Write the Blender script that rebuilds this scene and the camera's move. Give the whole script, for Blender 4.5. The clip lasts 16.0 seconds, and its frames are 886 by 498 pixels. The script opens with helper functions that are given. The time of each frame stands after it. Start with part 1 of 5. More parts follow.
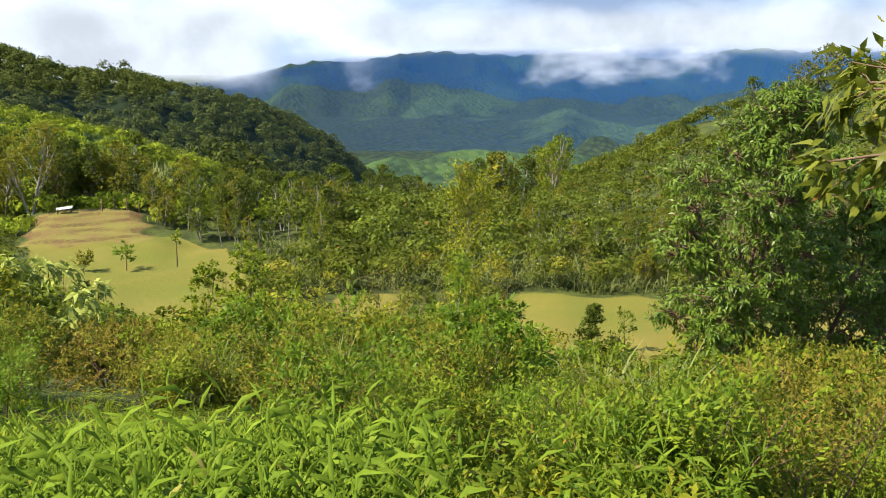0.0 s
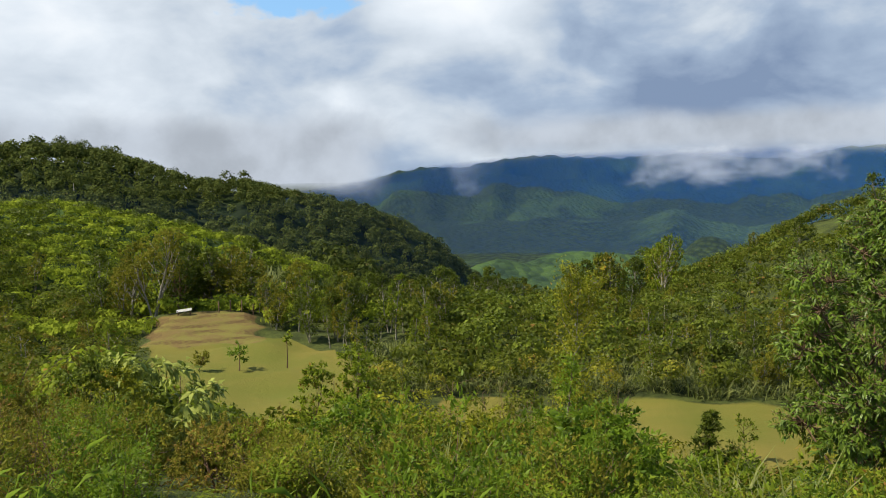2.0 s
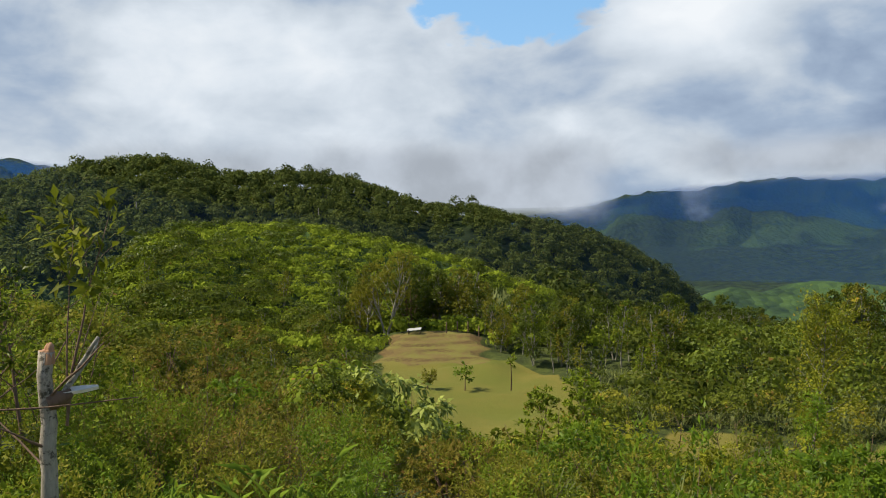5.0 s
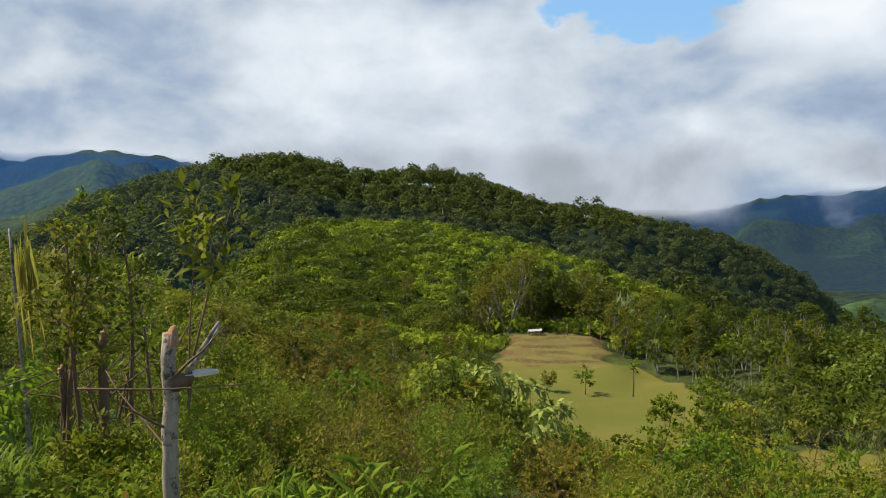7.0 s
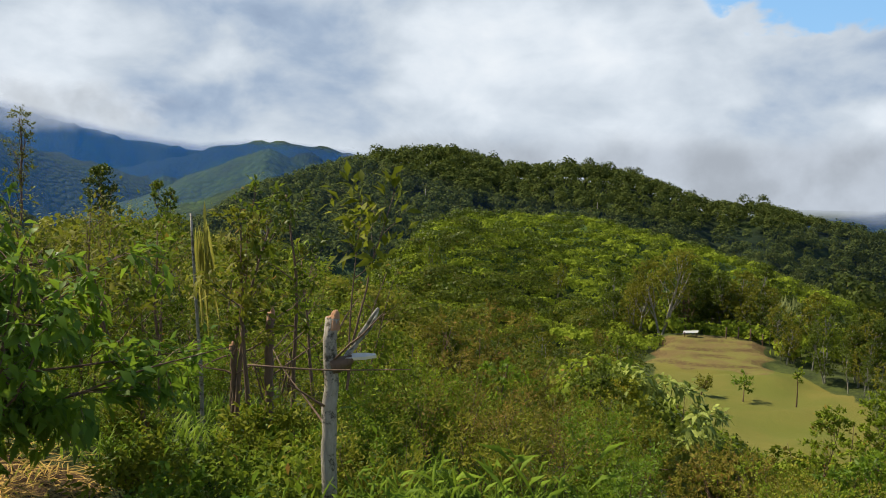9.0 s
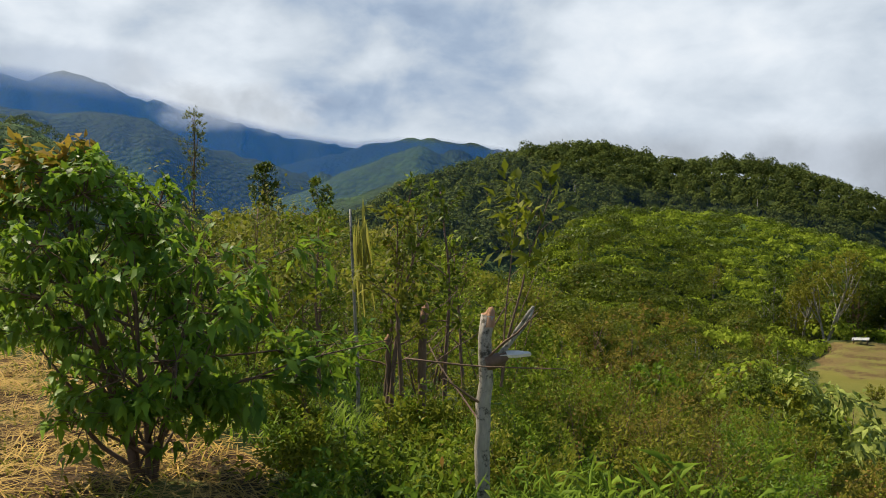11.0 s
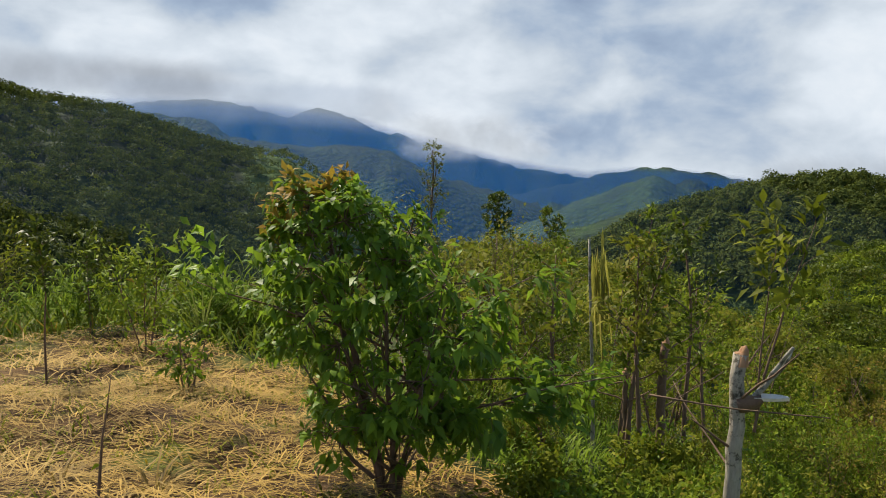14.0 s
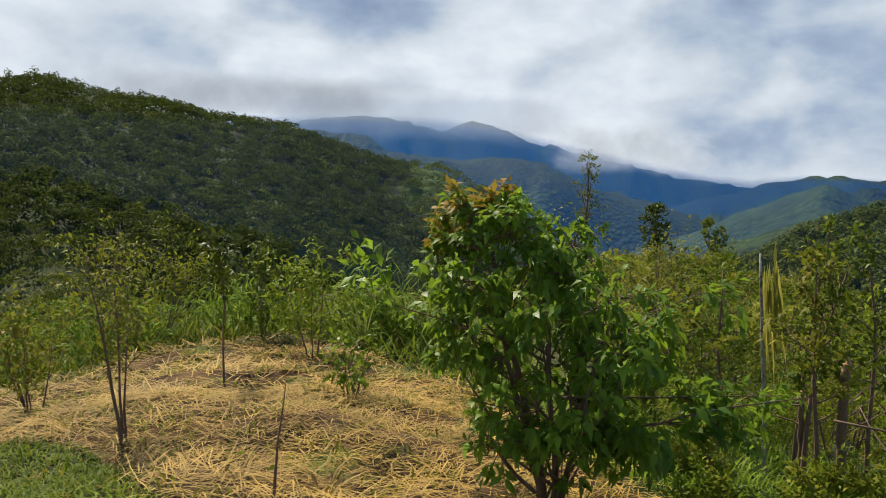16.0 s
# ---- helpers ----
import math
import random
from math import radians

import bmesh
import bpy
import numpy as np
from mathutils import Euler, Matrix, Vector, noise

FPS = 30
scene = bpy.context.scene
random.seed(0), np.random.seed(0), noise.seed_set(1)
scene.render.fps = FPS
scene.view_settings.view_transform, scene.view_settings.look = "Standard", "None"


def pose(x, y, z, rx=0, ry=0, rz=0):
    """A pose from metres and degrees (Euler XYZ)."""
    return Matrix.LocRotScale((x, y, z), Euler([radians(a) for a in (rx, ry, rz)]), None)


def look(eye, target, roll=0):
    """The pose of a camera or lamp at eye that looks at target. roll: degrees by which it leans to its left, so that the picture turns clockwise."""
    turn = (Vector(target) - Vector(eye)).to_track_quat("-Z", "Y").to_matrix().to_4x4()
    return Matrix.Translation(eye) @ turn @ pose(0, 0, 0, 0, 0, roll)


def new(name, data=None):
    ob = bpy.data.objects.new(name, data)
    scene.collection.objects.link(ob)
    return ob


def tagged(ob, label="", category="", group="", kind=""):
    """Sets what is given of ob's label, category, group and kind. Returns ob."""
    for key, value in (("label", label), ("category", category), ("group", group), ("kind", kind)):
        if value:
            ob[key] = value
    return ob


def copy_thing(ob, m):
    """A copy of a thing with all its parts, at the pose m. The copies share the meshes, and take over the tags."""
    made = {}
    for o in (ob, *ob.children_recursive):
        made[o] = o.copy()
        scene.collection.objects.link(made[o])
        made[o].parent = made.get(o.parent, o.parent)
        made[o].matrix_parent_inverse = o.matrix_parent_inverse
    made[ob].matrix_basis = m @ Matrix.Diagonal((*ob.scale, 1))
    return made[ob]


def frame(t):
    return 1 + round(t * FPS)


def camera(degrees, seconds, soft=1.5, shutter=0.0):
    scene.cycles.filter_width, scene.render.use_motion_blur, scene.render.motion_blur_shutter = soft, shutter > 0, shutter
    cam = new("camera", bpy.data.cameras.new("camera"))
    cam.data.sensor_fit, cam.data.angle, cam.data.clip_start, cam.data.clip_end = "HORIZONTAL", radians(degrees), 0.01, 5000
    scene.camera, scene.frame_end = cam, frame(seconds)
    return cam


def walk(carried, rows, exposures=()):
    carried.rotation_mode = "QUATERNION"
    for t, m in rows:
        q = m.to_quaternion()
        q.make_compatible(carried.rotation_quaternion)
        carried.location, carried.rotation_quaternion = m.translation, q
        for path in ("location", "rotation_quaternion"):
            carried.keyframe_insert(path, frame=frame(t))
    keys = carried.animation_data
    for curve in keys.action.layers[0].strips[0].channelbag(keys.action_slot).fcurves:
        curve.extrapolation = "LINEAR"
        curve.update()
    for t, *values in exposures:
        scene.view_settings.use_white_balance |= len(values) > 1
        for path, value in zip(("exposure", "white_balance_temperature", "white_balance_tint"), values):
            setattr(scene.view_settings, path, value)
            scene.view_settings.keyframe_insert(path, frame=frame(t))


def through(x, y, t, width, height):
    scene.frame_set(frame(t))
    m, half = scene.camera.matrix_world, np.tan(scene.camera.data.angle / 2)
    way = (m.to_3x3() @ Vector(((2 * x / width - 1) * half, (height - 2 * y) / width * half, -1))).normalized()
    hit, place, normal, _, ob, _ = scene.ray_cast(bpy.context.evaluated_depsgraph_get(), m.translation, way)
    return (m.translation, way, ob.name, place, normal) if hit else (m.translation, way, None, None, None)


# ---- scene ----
cam = camera(55.6, 16.0, soft=1.0)
PATH = [
    (0, (-0.749, 0.069, 1.556), (-0.754, 2.018, 1.11), 0.5),
    (0.5, (-0.757, 0.049, 1.561), (-0.819, 2.01, 1.173), 0.4),
    (1, (-0.768, 0.089, 1.551), (-0.897, 2.058, 1.225), -0.1),
    (1.5, (-0.791, 0.114, 1.537), (-0.97, 2.089, 1.278), -0.4),
    (2, (-0.787, 0.16, 1.522), (-1.043, 2.133, 1.316), -0.8),
    (2.5, (-0.769, 0.007, 1.548), (-1.088, 1.973, 1.362), -1.2),
    (3, (-0.776, -0.014, 1.572), (-1.163, 1.941, 1.396), -1.5),
    (3.5, (-0.81, -0.074, 1.572), (-1.324, 1.852, 1.412), -1.7),
    (3.7, (-0.823, -0.069, 1.571), (-1.378, 1.846, 1.415), -1.6),
    (5.8, (-0.878, 0.243, 1.485), (-1.750, 2.038, 1.355), -1.0),
    (6, (-0.885, 0.258, 1.48), (-1.781, 2.042, 1.352), -0.9),
    (6.5, (-0.911, 0.27, 1.473), (-1.862, 2.024, 1.343), -0.5),
    (7, (-0.937, 0.283, 1.467), (-1.964, 1.994, 1.332), -0.4),
    (7.5, (-0.906, 0.25, 1.477), (-2.038, 1.895, 1.351), -0.2),
    (8, (-0.9, 0.235, 1.476), (-2.087, 1.837, 1.329), -0.2),
    (8.5, (-0.915, 0.245, 1.474), (-2.165, 1.799, 1.325), 0.2),
    (9, (-0.935, 0.252, 1.471), (-2.253, 1.749, 1.319), 0.7),
    (9.5, (-0.947, 0.251, 1.472), (-2.331, 1.686, 1.308), 0.9),
    (9.7, (-0.951, 0.249, 1.473), (-2.355, 1.664, 1.307), 0.9),
    (11.8, (-0.978, 0.208, 1.478), (-2.627, 1.330, 1.326), 0.6),
    (12, (-0.981, 0.206, 1.478), (-2.65, 1.299, 1.331), 0.6),
    (12.5, (-0.992, 0.203, 1.473), (-2.716, 1.209, 1.343), 0.7),
    (13, (-1.006, 0.197, 1.476), (-2.769, 1.134, 1.354), 0.8),
    (13.5, (-1.01, 0.183, 1.472), (-2.814, 1.04, 1.356), 1.0),
    (14, (-1.021, 0.162, 1.476), (-2.86, 0.941, 1.373), 1.1),
    (14.5, (-1.041, 0.149, 1.476), (-2.908, 0.86, 1.381), 1.5),
    (15, (-1.024, 0.121, 1.483), (-2.91, 0.783, 1.389), 1.6),
    (15.5, (-1.038, 0.118, 1.485), (-2.95, 0.697, 1.395), 1.6),
    (16, (-1.041, 0.105, 1.484), (-2.992, 0.539, 1.403), 0.9),
]
walk(cam, [(t, look(eye, target, roll)) for t, eye, target, roll in PATH], exposures=[(0, 0.98), (0.5, 0.92), (1, 0.72), (1.5, 0.45), (2, 0.26), (3, 0.13), (6, 0.17), (12, 0.2), (16, 0.2)])


# ---- sky and sun ----
EYE_X, EYE_Y = -0.9, 0.15


def bearing(az, el=0.0):
    """A unit vector from a bearing, degrees to the left of +y, and a height over the horizon."""
    a, e = radians(az), radians(el)
    return Vector((-math.sin(a) * math.cos(e), math.cos(a) * math.cos(e), math.sin(e)))


def spot(az, r):
    return EYE_X - math.sin(radians(az)) * r, EYE_Y + math.cos(radians(az)) * r


SUN_AZ, SUN_EL = 110.0, 50.0
sun = new("sun", bpy.data.lights.new("sun", "SUN"))
sun.data.energy, sun.data.angle, sun.data.color = 5.9, radians(0.6), (1.0, 0.9, 0.7)
sun.matrix_world = look(bearing(SUN_AZ, SUN_EL) * 100, (0, 0, 0))


class Nodes:
    """Short hand for a node tree."""

    def __init__(self, tree):
        self.tree = tree
        tree.nodes.clear()

    def add(self, kind, ins=None, operation=None, data_type=None, smooth_step=False, clamp=False, attribute=None):
        node = self.tree.nodes.new(kind)
        if operation:
            node.operation = operation
        if data_type:
            node.data_type = data_type
        if smooth_step:
            node.interpolation_type = "SMOOTHSTEP"
        if clamp:
            node.use_clamp = True
        if attribute:
            node.attribute_name = attribute
        for key, value in (ins or {}).items():
            if isinstance(value, bpy.types.NodeSocket):
                self.tree.links.new(value, node.inputs[key])
            else:
                node.inputs[key].default_value = value
        return node

    def math(self, op, a, b=0.0, c=0.0, clamp=False):
        return self.add("ShaderNodeMath", {0: a, 1: b, 2: c}, operation=op, clamp=clamp).outputs[0]

    def vec(self, op, a, b=(0, 0, 0)):
        node = self.add("ShaderNodeVectorMath", {0: a, 1: b}, operation=op)
        return node.outputs[1 if op in ("DOT_PRODUCT", "LENGTH", "DISTANCE") else 0]

    def step(self, x, lo, hi):
        return self.add("ShaderNodeMapRange", {"Value": x, "From Min": lo, "From Max": hi}, smooth_step=True).outputs[0]

    def mix(self, fac, a, b):
        node = self.add("ShaderNodeMix", {"Factor": fac, 6: a, 7: b}, data_type="RGBA")
        return node.outputs[2]

    def noise(self, vector, scale, detail=4.0, rough=0.55, distort=0.0):
        return self.add("ShaderNodeTexNoise", {"Vector": vector, "Scale": scale, "Detail": detail, "Roughness": rough, "Distortion": distort}).outputs[0]

    def ramp(self, fac, *stops):
        node = self.add("ShaderNodeValToRGB", {"Fac": fac})
        el = node.color_ramp.elements
        while len(el) < len(stops):
            el.new(0.5)
        for e, (at, col) in zip(el, stops):
            e.position, e.color = at, (*col, 1)
        return node.outputs[0]


def make_world():
    world = bpy.data.worlds.new("world")
    scene.world = world
    world.use_nodes = True
    n = Nodes(world.node_tree)
    way = n.add("ShaderNodeTexCoord").outputs["Generated"]
    sky = n.add("ShaderNodeTexSky")
    sky.sky_type, sky.sun_disc, sky.altitude = "NISHITA", False, 800
    sky.sun_elevation, sky.sun_rotation = radians(SUN_EL), radians(-SUN_AZ)
    blue = n.vec("SCALE", sky.outputs[0])
    blue.node.inputs["Scale"].default_value = 0.14
    blue = n.mix(0.6, blue, (0.22, 0.5, 0.84, 1))
    xyz = n.add("ShaderNodeSeparateXYZ", {0: way})
    wide = n.vec("MULTIPLY", way, (1.0, 1.0, 1.8))
    big = n.noise(wide, 3.4, 3, 0.5, 0.1)
    mid = n.noise(wide, 7.0, 6, 0.5, 0.3)
    fine = n.noise(wide, 17.0, 5, 0.52, 0.2)

    def blob(az, el, size):
        far = n.vec("DISTANCE", wide, tuple(bearing(az, el) * Vector((1, 1, 1.8))))
        wob = n.math("ADD", far, n.math("MULTIPLY_ADD", mid, 0.14, -0.07))
        return n.step(wob, size, 0.0)

    tone = n.math("MULTIPLY_ADD", n.math("SUBTRACT", big, 0.5), 0.8, 0.5)
    tone = n.math("ADD", tone, n.math("MULTIPLY", n.math("SUBTRACT", mid, 0.5), 0.8))
    tone = n.math("ADD", tone, n.math("MULTIPLY", n.math("SUBTRACT", fine, 0.5), 0.32))
    for az, el, size, gain in CLOUD_TONES:
        tone = n.math("ADD", tone, n.math("MULTIPLY", blob(az, el, size), gain))
    cloud = n.ramp(tone, (0.0, (0.19, 0.26, 0.39)), (0.26, (0.33, 0.415, 0.54)), (0.44, (0.51, 0.575, 0.65)), (0.62, (0.65, 0.71, 0.775)), (0.84, (0.8, 0.835, 0.87)))
    # the sheet breaks up overhead, where the sun comes through
    thin = n.step(n.math("ADD", xyz.outputs[2], n.math("MULTIPLY_ADD", big, 0.5, -0.25)), 0.26, 0.4)
    gap = n.step(n.math("ADD", blob(*BLUE_GAP), n.math("MULTIPLY_ADD", n.math("SUBTRACT", mid, 0.5), 2.0, n.math("MULTIPLY", n.math("SUBTRACT", fine, 0.5), 1.0))), 0.34, 0.5)
    gap = n.math("MULTIPLY", gap, n.step(blob(*BLUE_GAP), 0.05, 0.25))
    deep = n.mix(0.8, blue, (0.035, 0.11, 0.29, 1))
    out = n.mix(gap, n.mix(n.math("MULTIPLY", thin, 0.9), cloud, deep), blue)
    bg = n.add("ShaderNodeBackground", {"Color": out, "Strength": 1.0})
    n.add("ShaderNodeOutputWorld", {0: bg.outputs[0]})


# bearing, height, size and gain of the brighter and darker parts of the cloud sheet
CLOUD_TONES = [
    (20.0, 2.5, 0.3, -0.08), (2.0, 3.0, 0.45, -0.14), (-14.0, 2.5, 0.3, -0.12), (6.5, 10.8, 0.13, 0.5), (-9.2, 4.0, 0.2, -0.14), (-23.0, 5.0, 0.42, -0.34), (0.0, 9.0, 0.3, 0.0), (-12.0, 5.0, 0.3, -0.06),
    (47.7, 6.3, 0.2, -0.08), (63.0, 7.0, 0.24, -0.2), (52.0, 6.5, 0.2, -0.12), (70.0, 9.0, 0.15, -0.12), (38.0, 9.0, 0.25, 0.06), (55.5, 6.0, 0.2, -0.04),
    (84.7, 12.5, 0.16, -0.3), (77.0, 8.5, 0.25, 0.16), (30.0, 4.0, 0.25, 0.04), (66.0, 8.0, 0.2, 0.1), (95.0, 11.0, 0.3, 0.12),
]
BLUE_GAP = (16.8, 13.2, 0.2)
make_world()

# ---- materials ----


def material(name, build):
    mat = bpy.data.materials.new(name)
    mat.use_nodes = True
    n = Nodes(mat.node_tree)
    out = build(n)
    n.add("ShaderNodeOutputMaterial", {0: out})
    return mat


def leaf_material(name, dark, light, tip=None, gloss=0.55, through=0.34, amount=0.12, shine=0.07):
    """Leaves: each leaf its own shade, each plant a little too, with light coming through."""

    def build(n):
        one = n.add("ShaderNodeNewGeometry").outputs["Random Per Island"]
        plant = n.add("ShaderNodeObjectInfo").outputs["Random"]
        place = n.add("ShaderNodeTexCoord").outputs["Object"]
        clump = n.step(n.math("ADD", n.math("MULTIPLY", n.noise(place, 2.6, 3), 0.6), n.math("MULTIPLY", n.noise(place, 0.22, 3), 0.4)), 0.36, 0.64)
        shade = n.math("ADD", n.math("MULTIPLY", one, 0.34), n.math("ADD", n.math("MULTIPLY", plant, 0.26), n.math("MULTIPLY", clump, 0.4)))
        col = n.mix(shade, tuple(0.72 * c for c in dark) + (1,), tuple(1.2 * c for c in light) + (1,))
        if tip:
            col = n.mix(n.step(n.math("ADD", n.math("MULTIPLY", n.math("FRACT", n.math("MULTIPLY", one, 37.7)), 0.55), n.math("MULTIPLY", n.noise(place, 1.3, 3), 0.75)), 1.02 - amount * 1.4, 1.1 - amount), col, (*tip, 1))
        col = n.mix(n.math("MULTIPLY", n.noise(place, 22.0, 3), 0.5), col, n.mix(0.5, col, (0.015, 0.025, 0.006, 1)))
        bsdf = n.add("ShaderNodeBsdfPrincipled", {"Base Color": col, "Roughness": gloss, "Specular IOR Level": shine})
        glow = n.add("ShaderNodeBsdfTranslucent", {"Color": n.mix(0.3, col, (0.3, 0.38, 0.03, 1))})
        return n.add("ShaderNodeMixShader", {0: through, 1: bsdf.outputs[0], 2: glow.outputs[0]}).outputs[0]

    return material(name, build)


def bark_material(name, dark, light, patch=None, scale=30.0):
    def build(n):
        place = n.add("ShaderNodeTexCoord").outputs["Object"]
        long = n.vec("MULTIPLY", place, (1, 1, 0.25))
        grain = n.noise(long, scale, 6, 0.65)
        col = n.mix(grain, (*dark, 1), (*light, 1))
        if patch:
            col = n.mix(n.step(n.noise(place, scale * 0.25, 5, 0.7), 0.5, 0.62), col, (*patch, 1))
        bump = n.add("ShaderNodeBump", {"Height": grain, "Strength": 0.6, "Distance": 0.01})
        return n.add("ShaderNodeBsdfPrincipled", {"Base Color": col, "Roughness": 0.85, "Normal": bump.outputs[0]}).outputs[0]

    return material(name, build)


def ground_build(n):
    place = n.add("ShaderNodeNewGeometry").outputs["Position"]
    flat = n.vec("MULTIPLY", place, (1, 1, 0.6))
    a, b, c = n.noise(flat, 0.012, 5), n.noise(flat, 0.12, 5, 0.6), n.noise(flat, 2.2, 6, 0.65)
    fine = n.noise(flat, 14.0, 5, 0.7)

    def mask(name):
        return n.add("ShaderNodeAttribute", attribute=name).outputs["Fac"]

    # scrub and undergrowth
    scrub = n.mix(n.step(n.noise(flat, 0.7, 6, 0.7), 0.35, 0.65), (0.014, 0.024, 0.006, 1), (0.075, 0.095, 0.018, 1))
    scrub = n.mix(n.math("MULTIPLY", c, 0.6), scrub, (0.05, 0.06, 0.02, 1))
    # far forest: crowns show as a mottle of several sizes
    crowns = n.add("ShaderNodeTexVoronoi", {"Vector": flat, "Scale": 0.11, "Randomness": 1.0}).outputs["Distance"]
    # shade between crowns is painted in: darker away from each crown's middle
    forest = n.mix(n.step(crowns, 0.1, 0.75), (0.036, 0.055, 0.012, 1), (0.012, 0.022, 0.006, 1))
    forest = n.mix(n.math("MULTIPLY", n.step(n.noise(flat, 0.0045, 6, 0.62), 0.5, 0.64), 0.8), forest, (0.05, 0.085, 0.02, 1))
    grass = n.mix(a, (0.038, 0.08, 0.014, 1), (0.075, 0.12, 0.022, 1))
    grass = n.mix(n.step(n.noise(flat, 0.03, 6, 0.65), 0.4, 0.65), grass, (0.022, 0.042, 0.01, 1))
    lawn = n.mix(n.step(n.noise(flat, 0.07, 5, 0.6), 0.35, 0.65), (0.115, 0.13, 0.02, 1), (0.18, 0.15, 0.034, 1))
    lawn = n.mix(n.math("MULTIPLY", c, 0.3), lawn, (0.14, 0.115, 0.025, 1))
    soil = n.mix(c, (0.11, 0.078, 0.026, 1), (0.19, 0.14, 0.05, 1))
    soil = n.mix(n.step(n.noise(flat, 0.5, 5, 0.65), 0.42, 0.6), soil, (0.16, 0.145, 0.035, 1))
    straw = n.mix(n.step(c, 0.3, 0.7), (0.03, 0.016, 0.008, 1), (0.14, 0.08, 0.032, 1))
    straw = n.mix(n.step(fine, 0.55, 0.8), straw, (0.3, 0.21, 0.09, 1))
    straw = n.mix(n.step(n.noise(flat, 0.9, 4), 0.55, 0.68), straw, (0.12, 0.13, 0.03, 1))
    tread = n.add("ShaderNodeSeparateXYZ", {0: n.add("ShaderNodeNewGeometry").outputs["True Normal"]}).outputs[2]
    soil = n.mix(n.math("MULTIPLY", n.step(tread, 0.99, 0.93), n.step(c, 0.3, 0.6)), soil, (0.1, 0.065, 0.028, 1))
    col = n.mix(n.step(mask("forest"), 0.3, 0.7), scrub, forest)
    edge = n.math("MULTIPLY_ADD", b, 0.5, -0.25)
    fedge = n.math("MULTIPLY_ADD", c, 0.4, -0.2)
    col = n.mix(n.step(n.math("ADD", mask("grass"), edge), 0.35, 0.65), col, grass)
    col = n.mix(n.step(n.math("ADD", mask("lawn"), edge), 0.4, 0.6), col, lawn)
    col = n.mix(n.step(n.math("ADD", mask("soil"), edge), 0.4, 0.6), col, soil)
    col = n.mix(n.step(n.math("ADD", mask("straw"), fedge), 0.4, 0.6), col, straw)
    h = n.math("ADD", n.math("MULTIPLY", c, 0.12), n.math("MULTIPLY", fine, 0.03))
    h = n.math("ADD", h, n.math("MULTIPLY", n.math("MULTIPLY", n.math("SUBTRACT", 1.0, crowns), n.step(mask("forest"), 0.3, 0.7)), 5.0))
    bump = n.add("ShaderNodeBump", {"Height": h, "Strength": 0.7, "Distance": 1.0})
    return n.add("ShaderNodeBsdfPrincipled", {"Base Color": col, "Roughness": 0.9, "Specular IOR Level": 0.15, "Normal": bump.outputs[0]}).outputs[0]


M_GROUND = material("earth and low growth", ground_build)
M_SHRUB = leaf_material("shrub leaf", (0.045, 0.09, 0.007), (0.28, 0.35, 0.026), (0.32, 0.17, 0.035), amount=0.12)
M_VALLEY = leaf_material("valley shrub leaf", (0.025, 0.046, 0.007), (0.165, 0.19, 0.022), (0.22, 0.13, 0.035), amount=0.1)
M_TUFT = leaf_material("tufted tree leaf", (0.022, 0.055, 0.006), (0.17, 0.26, 0.026), gloss=0.42, shine=0.22, through=0.22)
M_LEAN = leaf_material("dull drooping leaf", (0.07, 0.09, 0.01), (0.3, 0.32, 0.04), (0.3, 0.14, 0.03), gloss=0.4, shine=0.15)
M_OLIVE = leaf_material("olive leaf", (0.06, 0.07, 0.009), (0.31, 0.29, 0.032), (0.3, 0.19, 0.045), amount=0.1)
M_BROAD = leaf_material("broad leaf", (0.05, 0.12, 0.008), (0.23, 0.34, 0.024), gloss=0.42, shine=0.15, through=0.48)
M_DARK = leaf_material("dark tree leaf", (0.018, 0.038, 0.005), (0.15, 0.19, 0.018), gloss=0.45, shine=0.1, through=0.25)
M_GLOSSY = leaf_material("glossy young tree leaf", (0.045, 0.13, 0.014), (0.28, 0.44, 0.034), gloss=0.45, shine=0.22, through=0.5)
M_TIP = leaf_material("young reddish leaf", (0.26, 0.22, 0.025), (0.6, 0.3, 0.06), gloss=0.5)
M_RUSSET = leaf_material("russet leaf", (0.075, 0.065, 0.012), (0.31, 0.26, 0.036), (0.32, 0.16, 0.05), amount=0.18)
M_YELLOW = leaf_material("yellowing leaf", (0.11, 0.135, 0.012), (0.37, 0.37, 0.028), (0.45, 0.27, 0.035), amount=0.08)
M_PALE = leaf_material("pale leaf", (0.07, 0.13, 0.014), (0.42, 0.46, 0.11), gloss=0.5, shine=0.06, through=0.25)
M_GRASS = leaf_material("grass blade", (0.07, 0.145, 0.012), (0.28, 0.39, 0.035), (0.42, 0.34, 0.1), amount=0.08, through=0.42)
M_REED = leaf_material("reed blade", (0.085, 0.115, 0.03), (0.3, 0.32, 0.11), through=0.3)
M_FOREST = leaf_material("forest leaf", (0.02, 0.034, 0.01), (0.115, 0.14, 0.036), (0.15, 0.12, 0.045), amount=0.08, gloss=0.8, through=0.2, shine=0.02)
M_SLOPE = leaf_material("slope shrub leaf", (0.07, 0.12, 0.012), (0.37, 0.44, 0.04), gloss=0.7, shine=0.03)
M_STRAW = leaf_material("dry straw", (0.06, 0.028, 0.006), (0.62, 0.4, 0.1), gloss=0.6, through=0.12, shine=0.12)
M_BARK = bark_material("brown bark", (0.05, 0.03, 0.018), (0.23, 0.14, 0.085))
M_FROND = leaf_material("withered frond", (0.28, 0.24, 0.04), (0.66, 0.56, 0.15), through=0.5)
M_PALEBARK = bark_material("pale bark", (0.16, 0.145, 0.11), (0.4, 0.37, 0.31), (0.07, 0.06, 0.04), scale=36)
